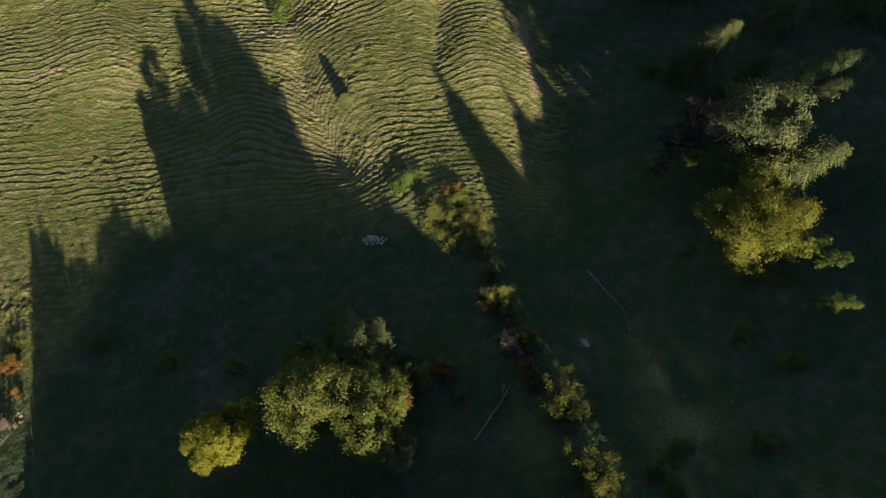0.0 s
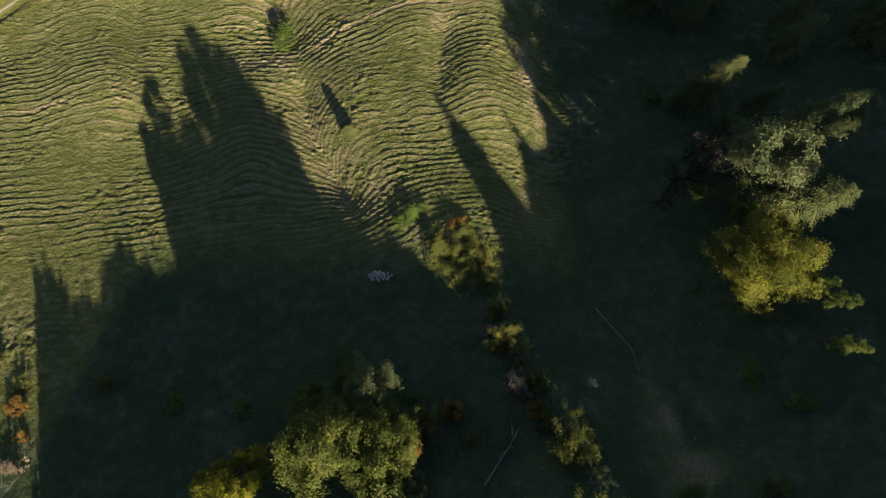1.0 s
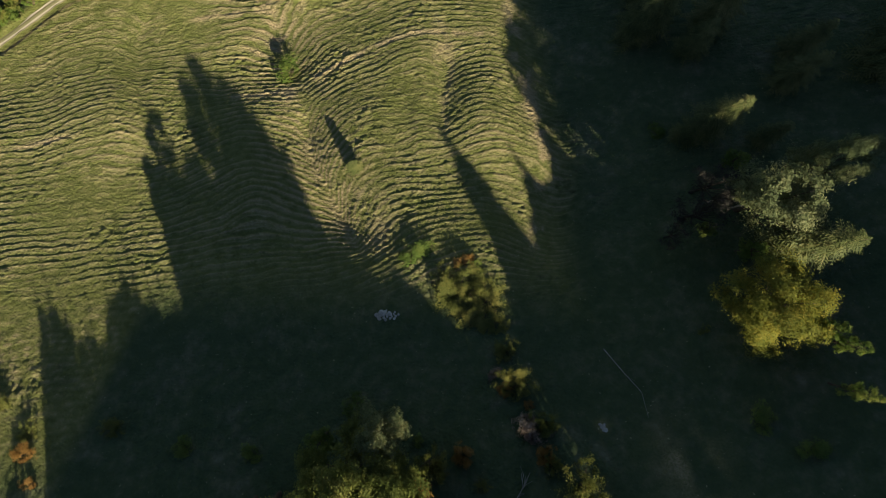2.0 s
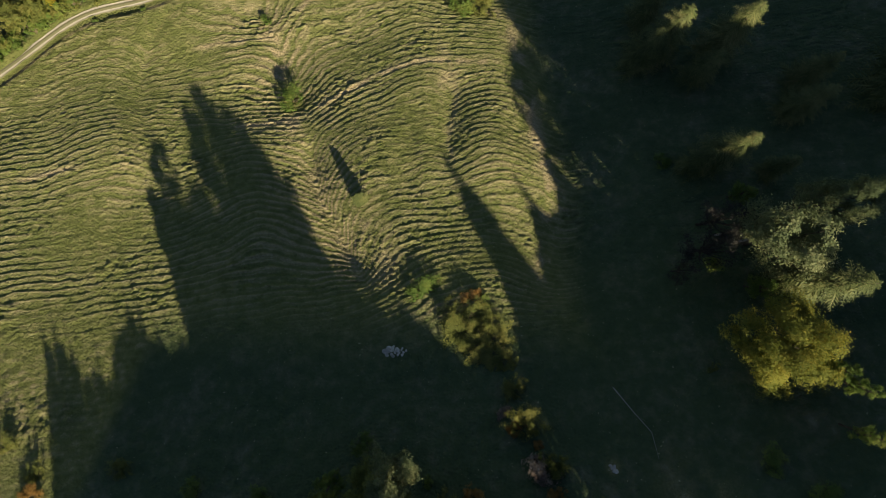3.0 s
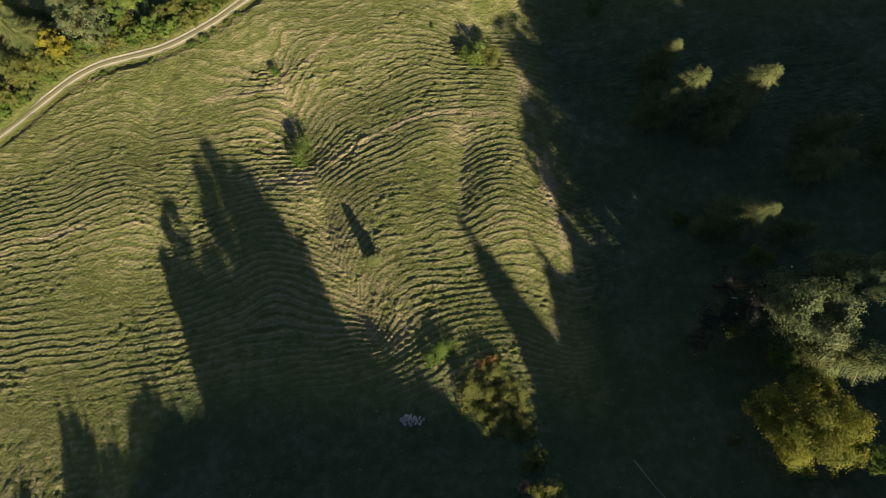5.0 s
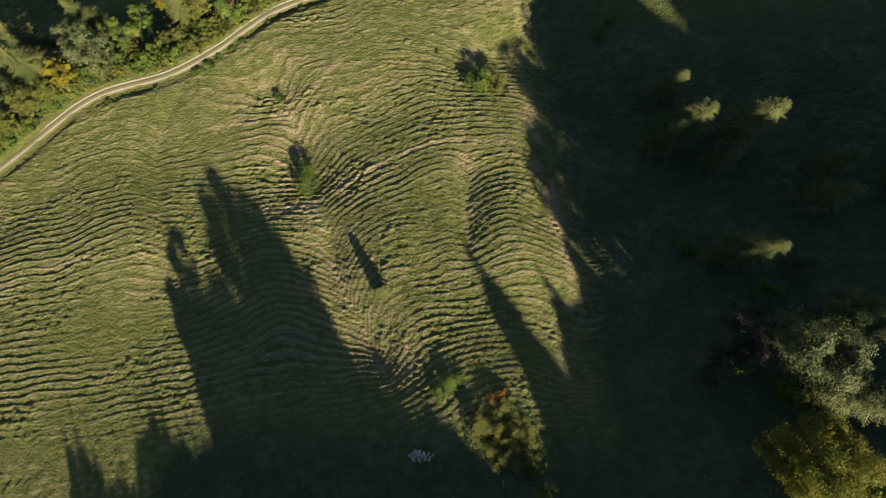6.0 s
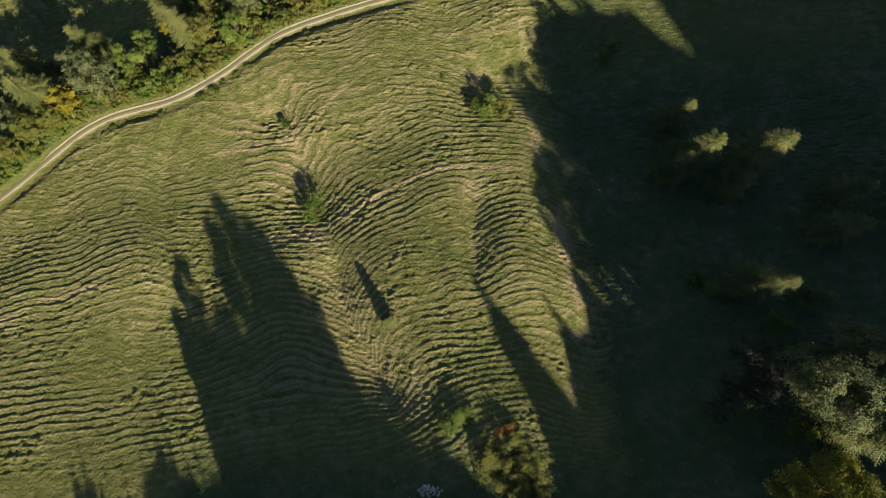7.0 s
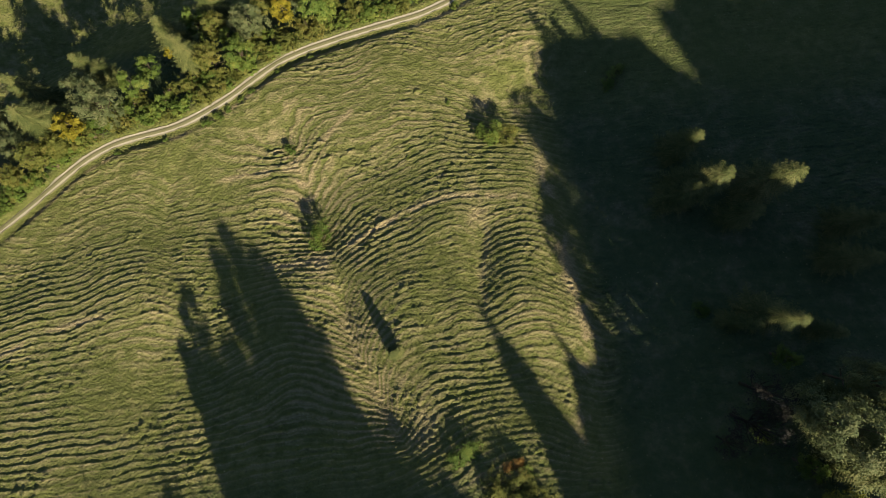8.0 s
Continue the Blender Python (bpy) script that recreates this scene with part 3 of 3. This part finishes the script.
# spruces beyond x = 70 are out of view, added to shade the slope
for src, x, y, z, turn, girth in ((tall_spruce, 36.8, 66.4, 4.8, 1.0, 1.1), (broad_spruce, 37.4, 58.5, 12.6, 2.0, 0.95), (tall_spruce, 34.6, 57.0, 7.6, 3.0, 1.2),
                                  (broad_spruce, 47.6, 57.6, 15.0, 4.0, 0.95), (tall_spruce, 44.0, 52.4, 9.0, 5.0, 1.2), 
                                  (tall_spruce, 71.5, 46.0, 24.0, 2.4, 1.3), (broad_spruce, 75.5, 48.0, 25.0, 2.4, 1.5), (slim_spruce, 48.5, 24.0, 22.5, 1.0, 1.2), (slim_spruce, 50.5, 33.0, 17.5, 1.0, 1.2), (broad_spruce, 57.0, 44.0, 17.0, 1.0, 1.0), (tall_spruce, 60.0, 50.0, 14.0, 1.0, 1.2),
                                  (tall_spruce, 78.0, 50.0, 25.0, 0.9, 1.7), (broad_spruce, 82.0, 49.0, 26.0, 0.9, 1.7),
                                  (tall_spruce, 86.0, 53.0, 26.0, 0.9, 1.7), (broad_spruce, 91.0, 56.0, 27.0, 0.2, 1.7), (tall_spruce, 96.0, 58.0, 29.0, 0.5, 1.7), (broad_spruce, 102.0, 62.0, 30.0, 0.9, 1.7)):
    top_again(src, x, y, z, 20, turn, girth)

maple = broadleaf("maple_tree", 14.0, 6.4, MAPLE, 5, "broad maple in golden yellow autumn leaf on the slope", 40000, 0.13, 0.14, gaps=0.08)
top_at(maple, 42.0, 6.8, 33.2, 14.0, 0.0, 1.0)
pine = broadleaf("pine_tree", 16.5, 5.2, GREY, 21, "open-crowned grey-green pine beside the golden maple", 20000, 0.13, 0.1, gaps=0.05)
top_at(pine, 44.4, 21.0, 31.0, 16.5)
top_again(pine, 50.8, 25.9, 34.0, 16.5, 2.0, 0.55, "open-crowned grey-green pine on the shaded slope")
birch = broadleaf("birch_tree", 20.0, 3.0, BIRCH, 8, "slender birch in bright yellow autumn leaf", 24000, 0.13, 0.1, gaps=0.1)
top_at(birch, -25.0, -18.0, 43.8, 20.0, 0.0, 0.95)
top_again(birch, -26.5, -21.0, 40.2, 20.0, 2.1, 0.75, "smaller birch in yellow-green autumn leaf")
ash = broadleaf("ash_tree", 18.5, 5.0, ELM, 9, "large ash tree with yellow-green leaves", 30000, 0.13, 0.1, gaps=0.12)
top_at(ash, -8.4, -15.6, 42.6, 18.5, 0.6, 1.0)
willow = broadleaf("willow_tree", 16.0, 4.0, GREY, 10, "grey-green willow at the edge of a grove", 16000, 0.13, 0.15, gaps=0.08)
top_at(willow, -10.8, -9.0, 35.4, 16.0, 0.0, 0.95)
alder = put(broadleaf("alder_tree", 22.0, 3.9, GREEN, 14, "dark alder half hidden in the shade of a grove", 6000, 0.2, 0.12), -19.0, -10.5, 0.5)
elm = broadleaf("elm_tree", 24.0, 5.4, ELM, 25, "tall elm turning yellow-green in a grove", 32000, 0.145, 0.1, gaps=0.15)
top_at(elm, -15.4, -14.0, 44.6, 24.0, 0.4, 1.02)
top_again(elm, -10.2, -13.4, 41.6, 24.0, 3.4, 0.95, "smaller elm turning yellow-green in a grove")
top_again(elm, -12.2, -12.2, 41.6, 24.0, 2.0, 1.0, "smaller elm turning yellow-green in a grove")
top_again(willow, -5.2, -20.4, 40.4, 16.0, 1.0, 0.7, "small greyish willow below the grove")
# extra alders hidden in the maple's shade, added to close gaps in its shadow
for x, y, z, turn, girth in ((42.6, 14.4, 22.5, 1.0, 1.3), (38.6, 18.0, 16.5, 3.0, 1.4), (44.5, 29.0, 15.0, 0.5, 1.3)):
    top_again(alder, x, y, z, 22.0, turn, girth, "filler alder behind the golden maple, added to block light leaks")
# bare trees added for a streaky shadow, near black so they stay unnoticed
bare_tree = broadleaf("bare_tree", 13.0, 3.4, TWIGS, 71, "leafless dark-twigged tree added to shade the pasture edge", 2600, 0.1, 0.2, gaps=0.2)
for limb in bare_tree.children:
    limb.data.materials[0] = TWIGS
top_at(bare_tree, 36.4, 20.0, 24.4, 13.0)
for x, y, z, turn in ((33.4, 17.0, 18.5, 1.0), (39.0, 24.5, 23.0, 2.0)):
    top_again(bare_tree, x, y, z, 13.0, turn, 1.0)
top_again(birch, -28.2, -18.4, 39.6, 20.0, 4.1, 0.75, "smaller birch in yellow-green autumn leaf")
cherry = put(broadleaf("cherry_tree", 11.5, 1.9, AMBER, 15, "small cherry tree with orange-brown autumn leaves", 4500, 0.11, 0.2), -5.6, -15.4)
top_again(alder, 47.2, 4.0, 32.6, 22.0, 1.0, 0.9, "young alder with bright green leaves on the shaded slope")
top_again(alder, 48.6, 2.1, 35.0, 22.0, 3.0, 0.65, "young alder with bright green leaves on the shaded slope")
top_again(alder, 47.9, -3.3, 37.0, 22.0, 4.0, 0.7, "young alder with bright green leaves on the shaded slope")

# ---- bushes ----
green_bush = put(bush("bush", 2.8, 2.2, GREEN, 31, "dense green bush at the edge of the pasture", 2600), -6.0, 15.0, 1.15, 0.0, 0.3)
olive_bush = put(bush("bush", 3.3, 2.6, OLIVE, 32, "large yellow-green bush on the sunlit bank", 3200), 0.3, 8.8, 1.4, 0.0, 0.36)
rust_bush = put(bush("bush", 2.5, 1.6, AMBER, 33, "low rust-brown bush on the sunlit bank", 2600), 1.2, 13.2, 1.0, 0.0, 0.4)
pale_bush = put(bush("bush", 2.0, 1.1, ROSE, 34, "withered pinkish shrub with dry stems", 1000, 0.11), 8.9, -8.6, 1.0)
def place_bushes(rows):
    for src, x, y, s, turn, label in rows:
        again(src, x, y, s, turn, 3.0 if -14 < y < -11 and -5 < x < 1 else 0.36 if 2 < y < 16 else 1.7 if y < -7 and 8 < x < 22 else 0.5 if x < -50 else 1.2, label)


# along the sunlit bank
place_bushes((
        (olive_bush, 1.8, 6.6, 1.2, 0.7, ""), (olive_bush, 4.6, 8.8, 1.0, 2.7, ""), (olive_bush, 3.2, 4.4, 1.0, 5.7, ""), (olive_bush, -1.4, 11.0, 0.9, 1.7, ""),
        (green_bush, -8.2, 14.4, 0.55, 1.0, ""), (olive_bush, 3.7, 6.4, 1.3, 2.0, ""), (olive_bush, 5.2, 4.4, 1.0, 1.0, ""), (olive_bush, 2.4, 10.6, 1.0, 4.0, ""), (olive_bush, 6.0, 3.2, 0.75, 3.0, ""), (green_bush, 3.6, 12.6, 0.6, 4.0, ""),
        (olive_bush, 8.3, -3.9, 1.05, 5.0, ""), (olive_bush, 7.0, 0.6, 0.7, 0.3, ""), (olive_bush, 11.2, -8.6, 0.7, 2.3, ""), (pale_bush, 5.2, -3.0, 0.8, 1.0, ""), (rust_bush, 6.6, -5.0, 0.6, 2.0, ""), (rust_bush, 11.4, -12.4, 0.7, 3.0, ""), (pale_bush, 9.9, -9.8, 1.3, 2.5, ""), (olive_bush, 12.0, -13.6, 0.55, 4.0, ""), (rust_bush, 9.6, -6.8, 0.4, 1.5, ""),))
# round the grove and at the edge of the shade
place_bushes((
        (olive_bush, 15.2, -15.4, 1.2, 1.2, ""), (olive_bush, 17.2, -22.6, 1.15, 2.2, ""), (olive_bush, 19.2, -24.2, 0.6, 0.2, ""), (olive_bush, -4.1, -13.6, 0.9, 3.2, ""), (green_bush, -5.8, -11.3, 0.4, 0.8, ""),
        (rust_bush, 0.4, -12.3, 0.75, 4.2, ""), (olive_bush, 2.8, -16.2, 0.42, 5.2, ""), (olive_bush, -6.8, -22.6, 0.6, 0.5, ""),))
# on the open pasture
place_bushes((
        (olive_bush, -65.0, -11.0, 0.7, 1.1, ""), (rust_bush, -64.4, -14.0, 0.9, 2.1, ""), (pale_bush, -61.9, -21.0, 1.2, 3.1, ""), (olive_bush, -71.0, -7.6, 0.75, 4.1, ""), (rust_bush, -62.4, -17.6, 0.7, 5.1, ""),
        (green_bush, -32.4, 53.4, 1.3, 0.6, "green bush standing in a gully of the pasture"), (green_bush, -39.0, 72.4, 0.6, 1.6, "small dark bush at the head of a gully"), (green_bush, -18.0, 31.8, 0.4, 2.6, ""),
        (green_bush, 3.4, 73.0, 1.2, 3.6, ""), (olive_bush, 6.8, 72.2, 1.0, 4.6, ""), (green_bush, 0.8, 73.8, 0.7, 0.6, ""), (green_bush, -5.4, 80.8, 0.26, 0.6, "small dark tussock on the pasture"), (green_bush, -14.2, 68.7, 0.2, 0.6, "small dark tussock on the pasture"),
        (olive_bush, 34.9, 2.9, 0.4, 0.6, ""), (green_bush, -2.6, 105.0, 0.5, 0.6, ""),))

for x, y, s, src in ((38.6, -7.6, 0.9, green_bush), (28.0, -20.4, 0.8, green_bush), (25.2, -22.7, 0.7, olive_bush), (26.4, -24.4, 0.8, green_bush), (-29.7, -13.3, 0.7, green_bush), (-40.2, -12.7, 0.8, green_bush), (-51.7, -10.5, 0.7, olive_bush),
                     (-15.3, -7.0, 0.9, green_bush), (50.6, 15.9, 0.9, green_bush), (36.2, 36.2, 0.8, green_bush), (28.9, 83.9, 0.9, green_bush), (31.0, 86.5, 0.7, green_bush), (43.2, -10.7, 0.9, green_bush), (37.3, -19.3, 0.8, olive_bush)):
    again(src, x, y, s, x, 0.9, "dark leafy bush in the shaded grass")

# a slim young larch alone on the pasture
larch = spruce("larch_tree", 8.0, 1.0, 44, "slim young larch alone on the pasture", 20)
top_at(larch, -17.3, 31.3, height(-17.3, 31.3) + 3.7, 8.0, 0.0, 2.9)

# ---- wood along the track ----
hedge_green = put(bush("bush", 2.8, 2.2, GREEN, 81, "leafy bush in the hedge along the track", 1000, 0.19), -100.0, float(np.interp(-100.0, *ROAD)) + 4.2, 0.8)
hedge_olive = put(bush("bush", 3.2, 2.4, OLIVE, 82, "leafy bush in the hedge along the track", 1100, 0.19), -97.0, float(np.interp(-97.0, *ROAD)) + 5.2, 0.8)
BELT = "trees of the wood beside the track"
elder = tagged(put(broadleaf("elder_tree", 12.0, 4.6, GREY, 51, "rounded grey-green tree in the wood beside the track", 5600, 0.2, 0.1), -77.6, 83.0, 1.05), group=BELT)
hazel = tagged(put(broadleaf("hazel_tree", 11.0, 3.6, GREEN, 52, "leafy green tree in the wood beside the track", 4400, 0.2, 0.1), -48.8, 93.2, 0.9), group=BELT)
rowan = tagged(put(broadleaf("rowan_tree", 10.0, 3.4, OLIVE, 53, "yellowing tree in the wood beside the track", 4200, 0.2, 0.1), -55.7, 93.2, 1.0), group=BELT)
aspen = tagged(put(broadleaf("aspen_tree", 10.0, 2.6, GOLD, 54, "bright yellow aspen in the wood beside the track", 3600, 0.19, 0.1), -84.0, 79.0, 1.0), group=BELT)
for src, x, y, s, turn in ((elder, -96.0, 75.0, 0.75, 1.0), (hazel, -72.0, 88.4, 0.85, 2.0), (elder, -47.9, 101.8, 0.9, 3.0), (rowan, -55.7, 101.2, 1.1, 4.0), (aspen, -40.7, 104.6, 0.95, 5.0), (hazel, -32.9, 105.0, 1.2, 1.0),
                           (hazel, -61.8, 105.6, 1.0, 2.5), (aspen, -67.7, 97.8, 0.5, 3.5), (rowan, -90.0, 72.4, 1.0, 4.5), (rowan, -94.5, 69.0, 0.8, 0.5), (hazel, -52.4, 98.6, 0.7, 1.5), (elder, -100.0, 80.0, 1.0, 2.0),
                           (rowan, -87.0, 75.6, 0.8, 2.0), (hazel, -24.0, 109.0, 1.0, 3.0), (elder, -38.0, 110.0, 1.0, 3.3), (rowan, -46.0, 109.0, 0.9, 1.3), (hazel, -70.4, 93.0, 0.7, 0.3), (elder, -83.0, 88.0, 0.9, 5.3)):
    again(src, x, y, s, turn)
# those at x < -80, y > 82 are added to shade the field beyond
for src, x, y, s, turn, girth in ((broad_spruce, -88.8, 80.0, 0.85, 0.5, 1.3), (broad_spruce, -60.5, 94.0, 0.82, 2.5, 1.0), (tall_spruce, -80.5, 92.0, 0.8, 0.7, 1.1), (slim_spruce, -93.0, 88.0, 0.8, 3.7, 1.2), (tall_spruce, -98.0, 90.0, 0.85, 4.7, 1.2), (tall_spruce, -104.0, 84.0, 0.9, 2.7, 1.3), (tall_spruce, -66.0, 101.0, 0.8, 0.7, 1.3), (broad_spruce, -58.0, 108.0, 0.8, 0.7, 1.3)):
    tagged(copy_thing(src, Matrix.Translation((x, y, height(x, y) - 0.05)) @ Matrix.Rotation(turn, 4, "Z") @ Matrix.Diagonal((s * girth / src.scale.x, s * girth / src.scale.y, s / src.scale.z, 1))),
           "green spruce in the wood beside the track", group=BELT)
rng = random.Random(77)
for k in range(220):
    x = -104 + 98 * (k + rng.uniform(0, 1)) / 220
    y = float(np.interp(x, *ROAD)) + rng.choice((3.0, 3.8, 4.6, 5.6, 7.0, 8.6)) + rng.uniform(-0.6, 0.8)
    src = rng.choice((hedge_green, hedge_green, hedge_olive, hedge_olive, hedge_olive, hedge_green, hedge_green)) if k % 17 else pale_bush
    again(src, x, y, rng.uniform(0.5, 0.95), rng.uniform(0, 6), rng.uniform(0.8, 1.3), "leafy bush in the hedge along the track")
for x, off, s in ((-57.0, -3.2, 0.5), (-54.5, -3.4, 0.55), (-52.6, -3.2, 0.4), (-50.0, -2.8, 0.35), (-47.6, -2.8, 0.35), (-42.0, -2.6, 0.3), (-35.0, -2.6, 0.28), (-66.0, -2.6, 0.28), (-76.0, -2.6, 0.3)):
    again(green_bush, x, float(np.interp(x, *ROAD)) + off, s, x, 0.8, "low dark bush on the bank above the track")

# ---- unseen wood uphill, added to cast the shadow that lies across the pasture ----
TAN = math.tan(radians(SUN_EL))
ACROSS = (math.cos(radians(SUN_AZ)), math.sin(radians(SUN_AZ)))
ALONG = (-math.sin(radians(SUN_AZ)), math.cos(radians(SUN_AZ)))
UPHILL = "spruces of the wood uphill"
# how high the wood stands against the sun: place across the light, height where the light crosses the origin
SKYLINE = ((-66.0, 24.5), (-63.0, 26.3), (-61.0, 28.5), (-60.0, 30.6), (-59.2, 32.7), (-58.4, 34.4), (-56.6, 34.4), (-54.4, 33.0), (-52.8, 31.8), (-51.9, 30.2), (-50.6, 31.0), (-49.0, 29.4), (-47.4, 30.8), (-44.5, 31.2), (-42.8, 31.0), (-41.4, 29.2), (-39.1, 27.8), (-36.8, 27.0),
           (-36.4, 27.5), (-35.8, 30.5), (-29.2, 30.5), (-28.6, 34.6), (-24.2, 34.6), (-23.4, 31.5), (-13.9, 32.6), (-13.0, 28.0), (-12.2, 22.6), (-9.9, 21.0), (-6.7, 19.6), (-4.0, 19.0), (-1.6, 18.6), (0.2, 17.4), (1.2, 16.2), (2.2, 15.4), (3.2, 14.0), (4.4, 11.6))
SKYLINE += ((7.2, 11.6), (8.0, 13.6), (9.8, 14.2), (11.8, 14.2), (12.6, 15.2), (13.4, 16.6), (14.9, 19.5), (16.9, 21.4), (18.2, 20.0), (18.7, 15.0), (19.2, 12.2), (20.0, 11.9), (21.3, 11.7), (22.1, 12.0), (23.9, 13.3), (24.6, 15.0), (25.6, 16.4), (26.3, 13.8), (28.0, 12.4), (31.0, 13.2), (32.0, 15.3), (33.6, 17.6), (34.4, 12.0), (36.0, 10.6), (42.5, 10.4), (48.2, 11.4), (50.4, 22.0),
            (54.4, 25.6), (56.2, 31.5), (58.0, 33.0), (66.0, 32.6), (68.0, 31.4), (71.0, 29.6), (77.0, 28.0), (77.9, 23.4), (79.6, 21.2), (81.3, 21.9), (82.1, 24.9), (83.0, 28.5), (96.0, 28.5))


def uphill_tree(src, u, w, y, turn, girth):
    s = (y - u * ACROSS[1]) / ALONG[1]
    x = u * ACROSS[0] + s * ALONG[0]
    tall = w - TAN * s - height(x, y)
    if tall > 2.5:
        tagged(top_again(src, x, y, height(x, y) + tall, 20, turn, girth), "unseen dark spruce uphill, added to shade the pasture", group=UPHILL)


far_spruce = tagged(spruce("spruce_tree", 20.0, 4.4, 61, "unseen dark spruce uphill, added to shade the pasture", 20, 0.7), group=UPHILL)
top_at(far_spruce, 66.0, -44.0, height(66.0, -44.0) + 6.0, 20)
full_spruce = tagged(spruce("spruce_tree", 20.0, 2.0, 62, "unseen full-crowned spruce uphill, added to shade the pasture", 21, 0.6, None, 0.3, 0.7), group=UPHILL)
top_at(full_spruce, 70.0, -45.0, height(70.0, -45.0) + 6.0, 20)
# three rows of filler spruces, heights fitted to the shadow's edge
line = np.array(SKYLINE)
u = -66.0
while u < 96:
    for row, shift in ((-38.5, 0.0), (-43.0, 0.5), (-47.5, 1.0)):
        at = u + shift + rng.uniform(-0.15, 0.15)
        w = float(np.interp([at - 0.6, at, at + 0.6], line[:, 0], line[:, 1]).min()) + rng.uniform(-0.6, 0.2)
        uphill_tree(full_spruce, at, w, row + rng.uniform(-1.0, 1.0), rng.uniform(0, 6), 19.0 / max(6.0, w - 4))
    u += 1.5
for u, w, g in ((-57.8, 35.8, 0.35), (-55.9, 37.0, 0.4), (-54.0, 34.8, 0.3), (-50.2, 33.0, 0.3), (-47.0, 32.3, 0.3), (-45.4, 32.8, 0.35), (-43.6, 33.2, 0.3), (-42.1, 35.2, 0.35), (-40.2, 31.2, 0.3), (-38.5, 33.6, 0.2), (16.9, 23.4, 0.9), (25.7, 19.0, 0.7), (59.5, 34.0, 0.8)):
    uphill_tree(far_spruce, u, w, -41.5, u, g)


# ---- stones, dead wood ----
def stone(name, x, y, size, seed, label):
    rng = random.Random(seed)
    bm = bmesh.new()
    bmesh.ops.create_icosphere(bm, subdivisions=2, radius=size)
    for v in bm.verts:
        n = noise.noise(v.co * (1.3 / size) + Vector((seed, 0, 0)))
        v.co = Vector((v.co.x * 1.25, v.co.y, v.co.z * 0.7)) * (1 + 0.45 * n)
    me = bpy.data.meshes.new(name)
    bm.to_mesh(me)
    bm.free()
    me.materials.append(STONE)
    ob = new(name, me)
    ob.location = (x, y, height(x, y) + size * 0.15)
    ob.rotation_euler = (0.2, 0.1, rng.uniform(0, 6))
    return tagged(ob, label, "rock", "pale rocks on the bank")


for k in range(22):
    a, d = 2.4 * k, 0.34 * math.sqrt(k)
    stone("rock", -10.9 + 1.2 * d * math.cos(a), 5.5 + 0.5 * d * math.sin(a), 0.12 + 0.24 * ((k * 7) % 11) / 11, 90 + k, "pale limestone rock half sunk in the turf")
for k in range(5):
    stone("rock", 18.8 + 0.45 * k - 0.1 * k * k, -8.8 - 0.3 * (k % 3), 0.2 + 0.06 * (k % 3), 120 + k, "pale limestone rock half sunk in the turf")


def dead_wood(name, path, radius, twigs, seed, label, category):
    """A bare stem along a path of places, with forked twigs."""
    rng = random.Random(seed)
    root = new(name)
    origin = Vector(path[0])
    root.location = origin
    pts = [Vector(p) - origin for p in path]
    v, f = [], []
    tube(v, f, [tuple(p) for p in pts], [radius * (1 - 0.75 * k / (len(pts) - 1)) for k in range(len(pts))], 8)
    part("stem", v, f, DEAD, root, "", True)
    for k in range(twigs):
        q = rng.uniform(0.3, 0.98) * (len(pts) - 1)
        i = min(int(q), len(pts) - 2)
        a = pts[i].lerp(pts[i + 1], q - i)
        way = (pts[i + 1] - pts[i]).normalized()
        d = (way + Vector((rng.uniform(-1, 1), rng.uniform(-1, 1), rng.uniform(-0.1, 0.8))) * 0.9).normalized()
        n = rng.uniform(0.8, 2.4)
        v, f = [], []
        tube(v, f, [tuple(a), tuple(a + d * n * 0.5 + Vector((0, 0, 0.1))), tuple(a + d * n + Vector((rng.uniform(-0.3, 0.3), rng.uniform(-0.3, 0.3), 0.1)))], [radius * 0.35, radius * 0.22, 0.015], 5)
        part("branch", v, f, DEAD, root, "", True)
    return tagged(root, label, category)


def on_ground(points, lift):
    return [(x, y, height(x, y) + lift) for x, y in points]


dead_wood("fallen_tree", on_ground(((4.0, -20.9), (5.6, -19.0), (7.4, -16.7), (9.0, -14.4)), 0.3), 0.14, 15, 5, "bare grey fallen tree lying on the bank", "fallen tree")
for k, (x, y, lean) in enumerate(((41.0, 22.6, 0.1), (43.6, 21.4, 0.25))):
    z = height(x, y)
    dead_wood("dead_tree", [(x, y, z - 0.4), (x + 0.2, y + 0.1, z + 3.5), (x + 0.8 + lean, y - 0.4, z + 6.2), (x + 1.4 + lean, y - 1.0, z + 8.2)], 0.2, 14, 40 + k, "bare pale dead tree on the shaded slope", "dead tree")
for k, (x, y) in enumerate(((-62.6, -20.4), (-60.8, -22.0))):
    z = height(x, y)
    dead_wood("bare_shrub", [(x, y, z - 0.3), (x + 0.2, y - 0.3, z + 1.2), (x + 0.5, y - 0.7, z + 2.4)], 0.12, 16, 60 + k, "leafless greyish shrub among withered stems", "shrub")
dead_wood("fallen_branch", on_ground(((21.0, 0.6), (23.2, -2.6), (24.9, -4.8), (25.1, -7.8)), 0.08), 0.08, 2, 9, "long pale fallen branch in the grass", "branch")
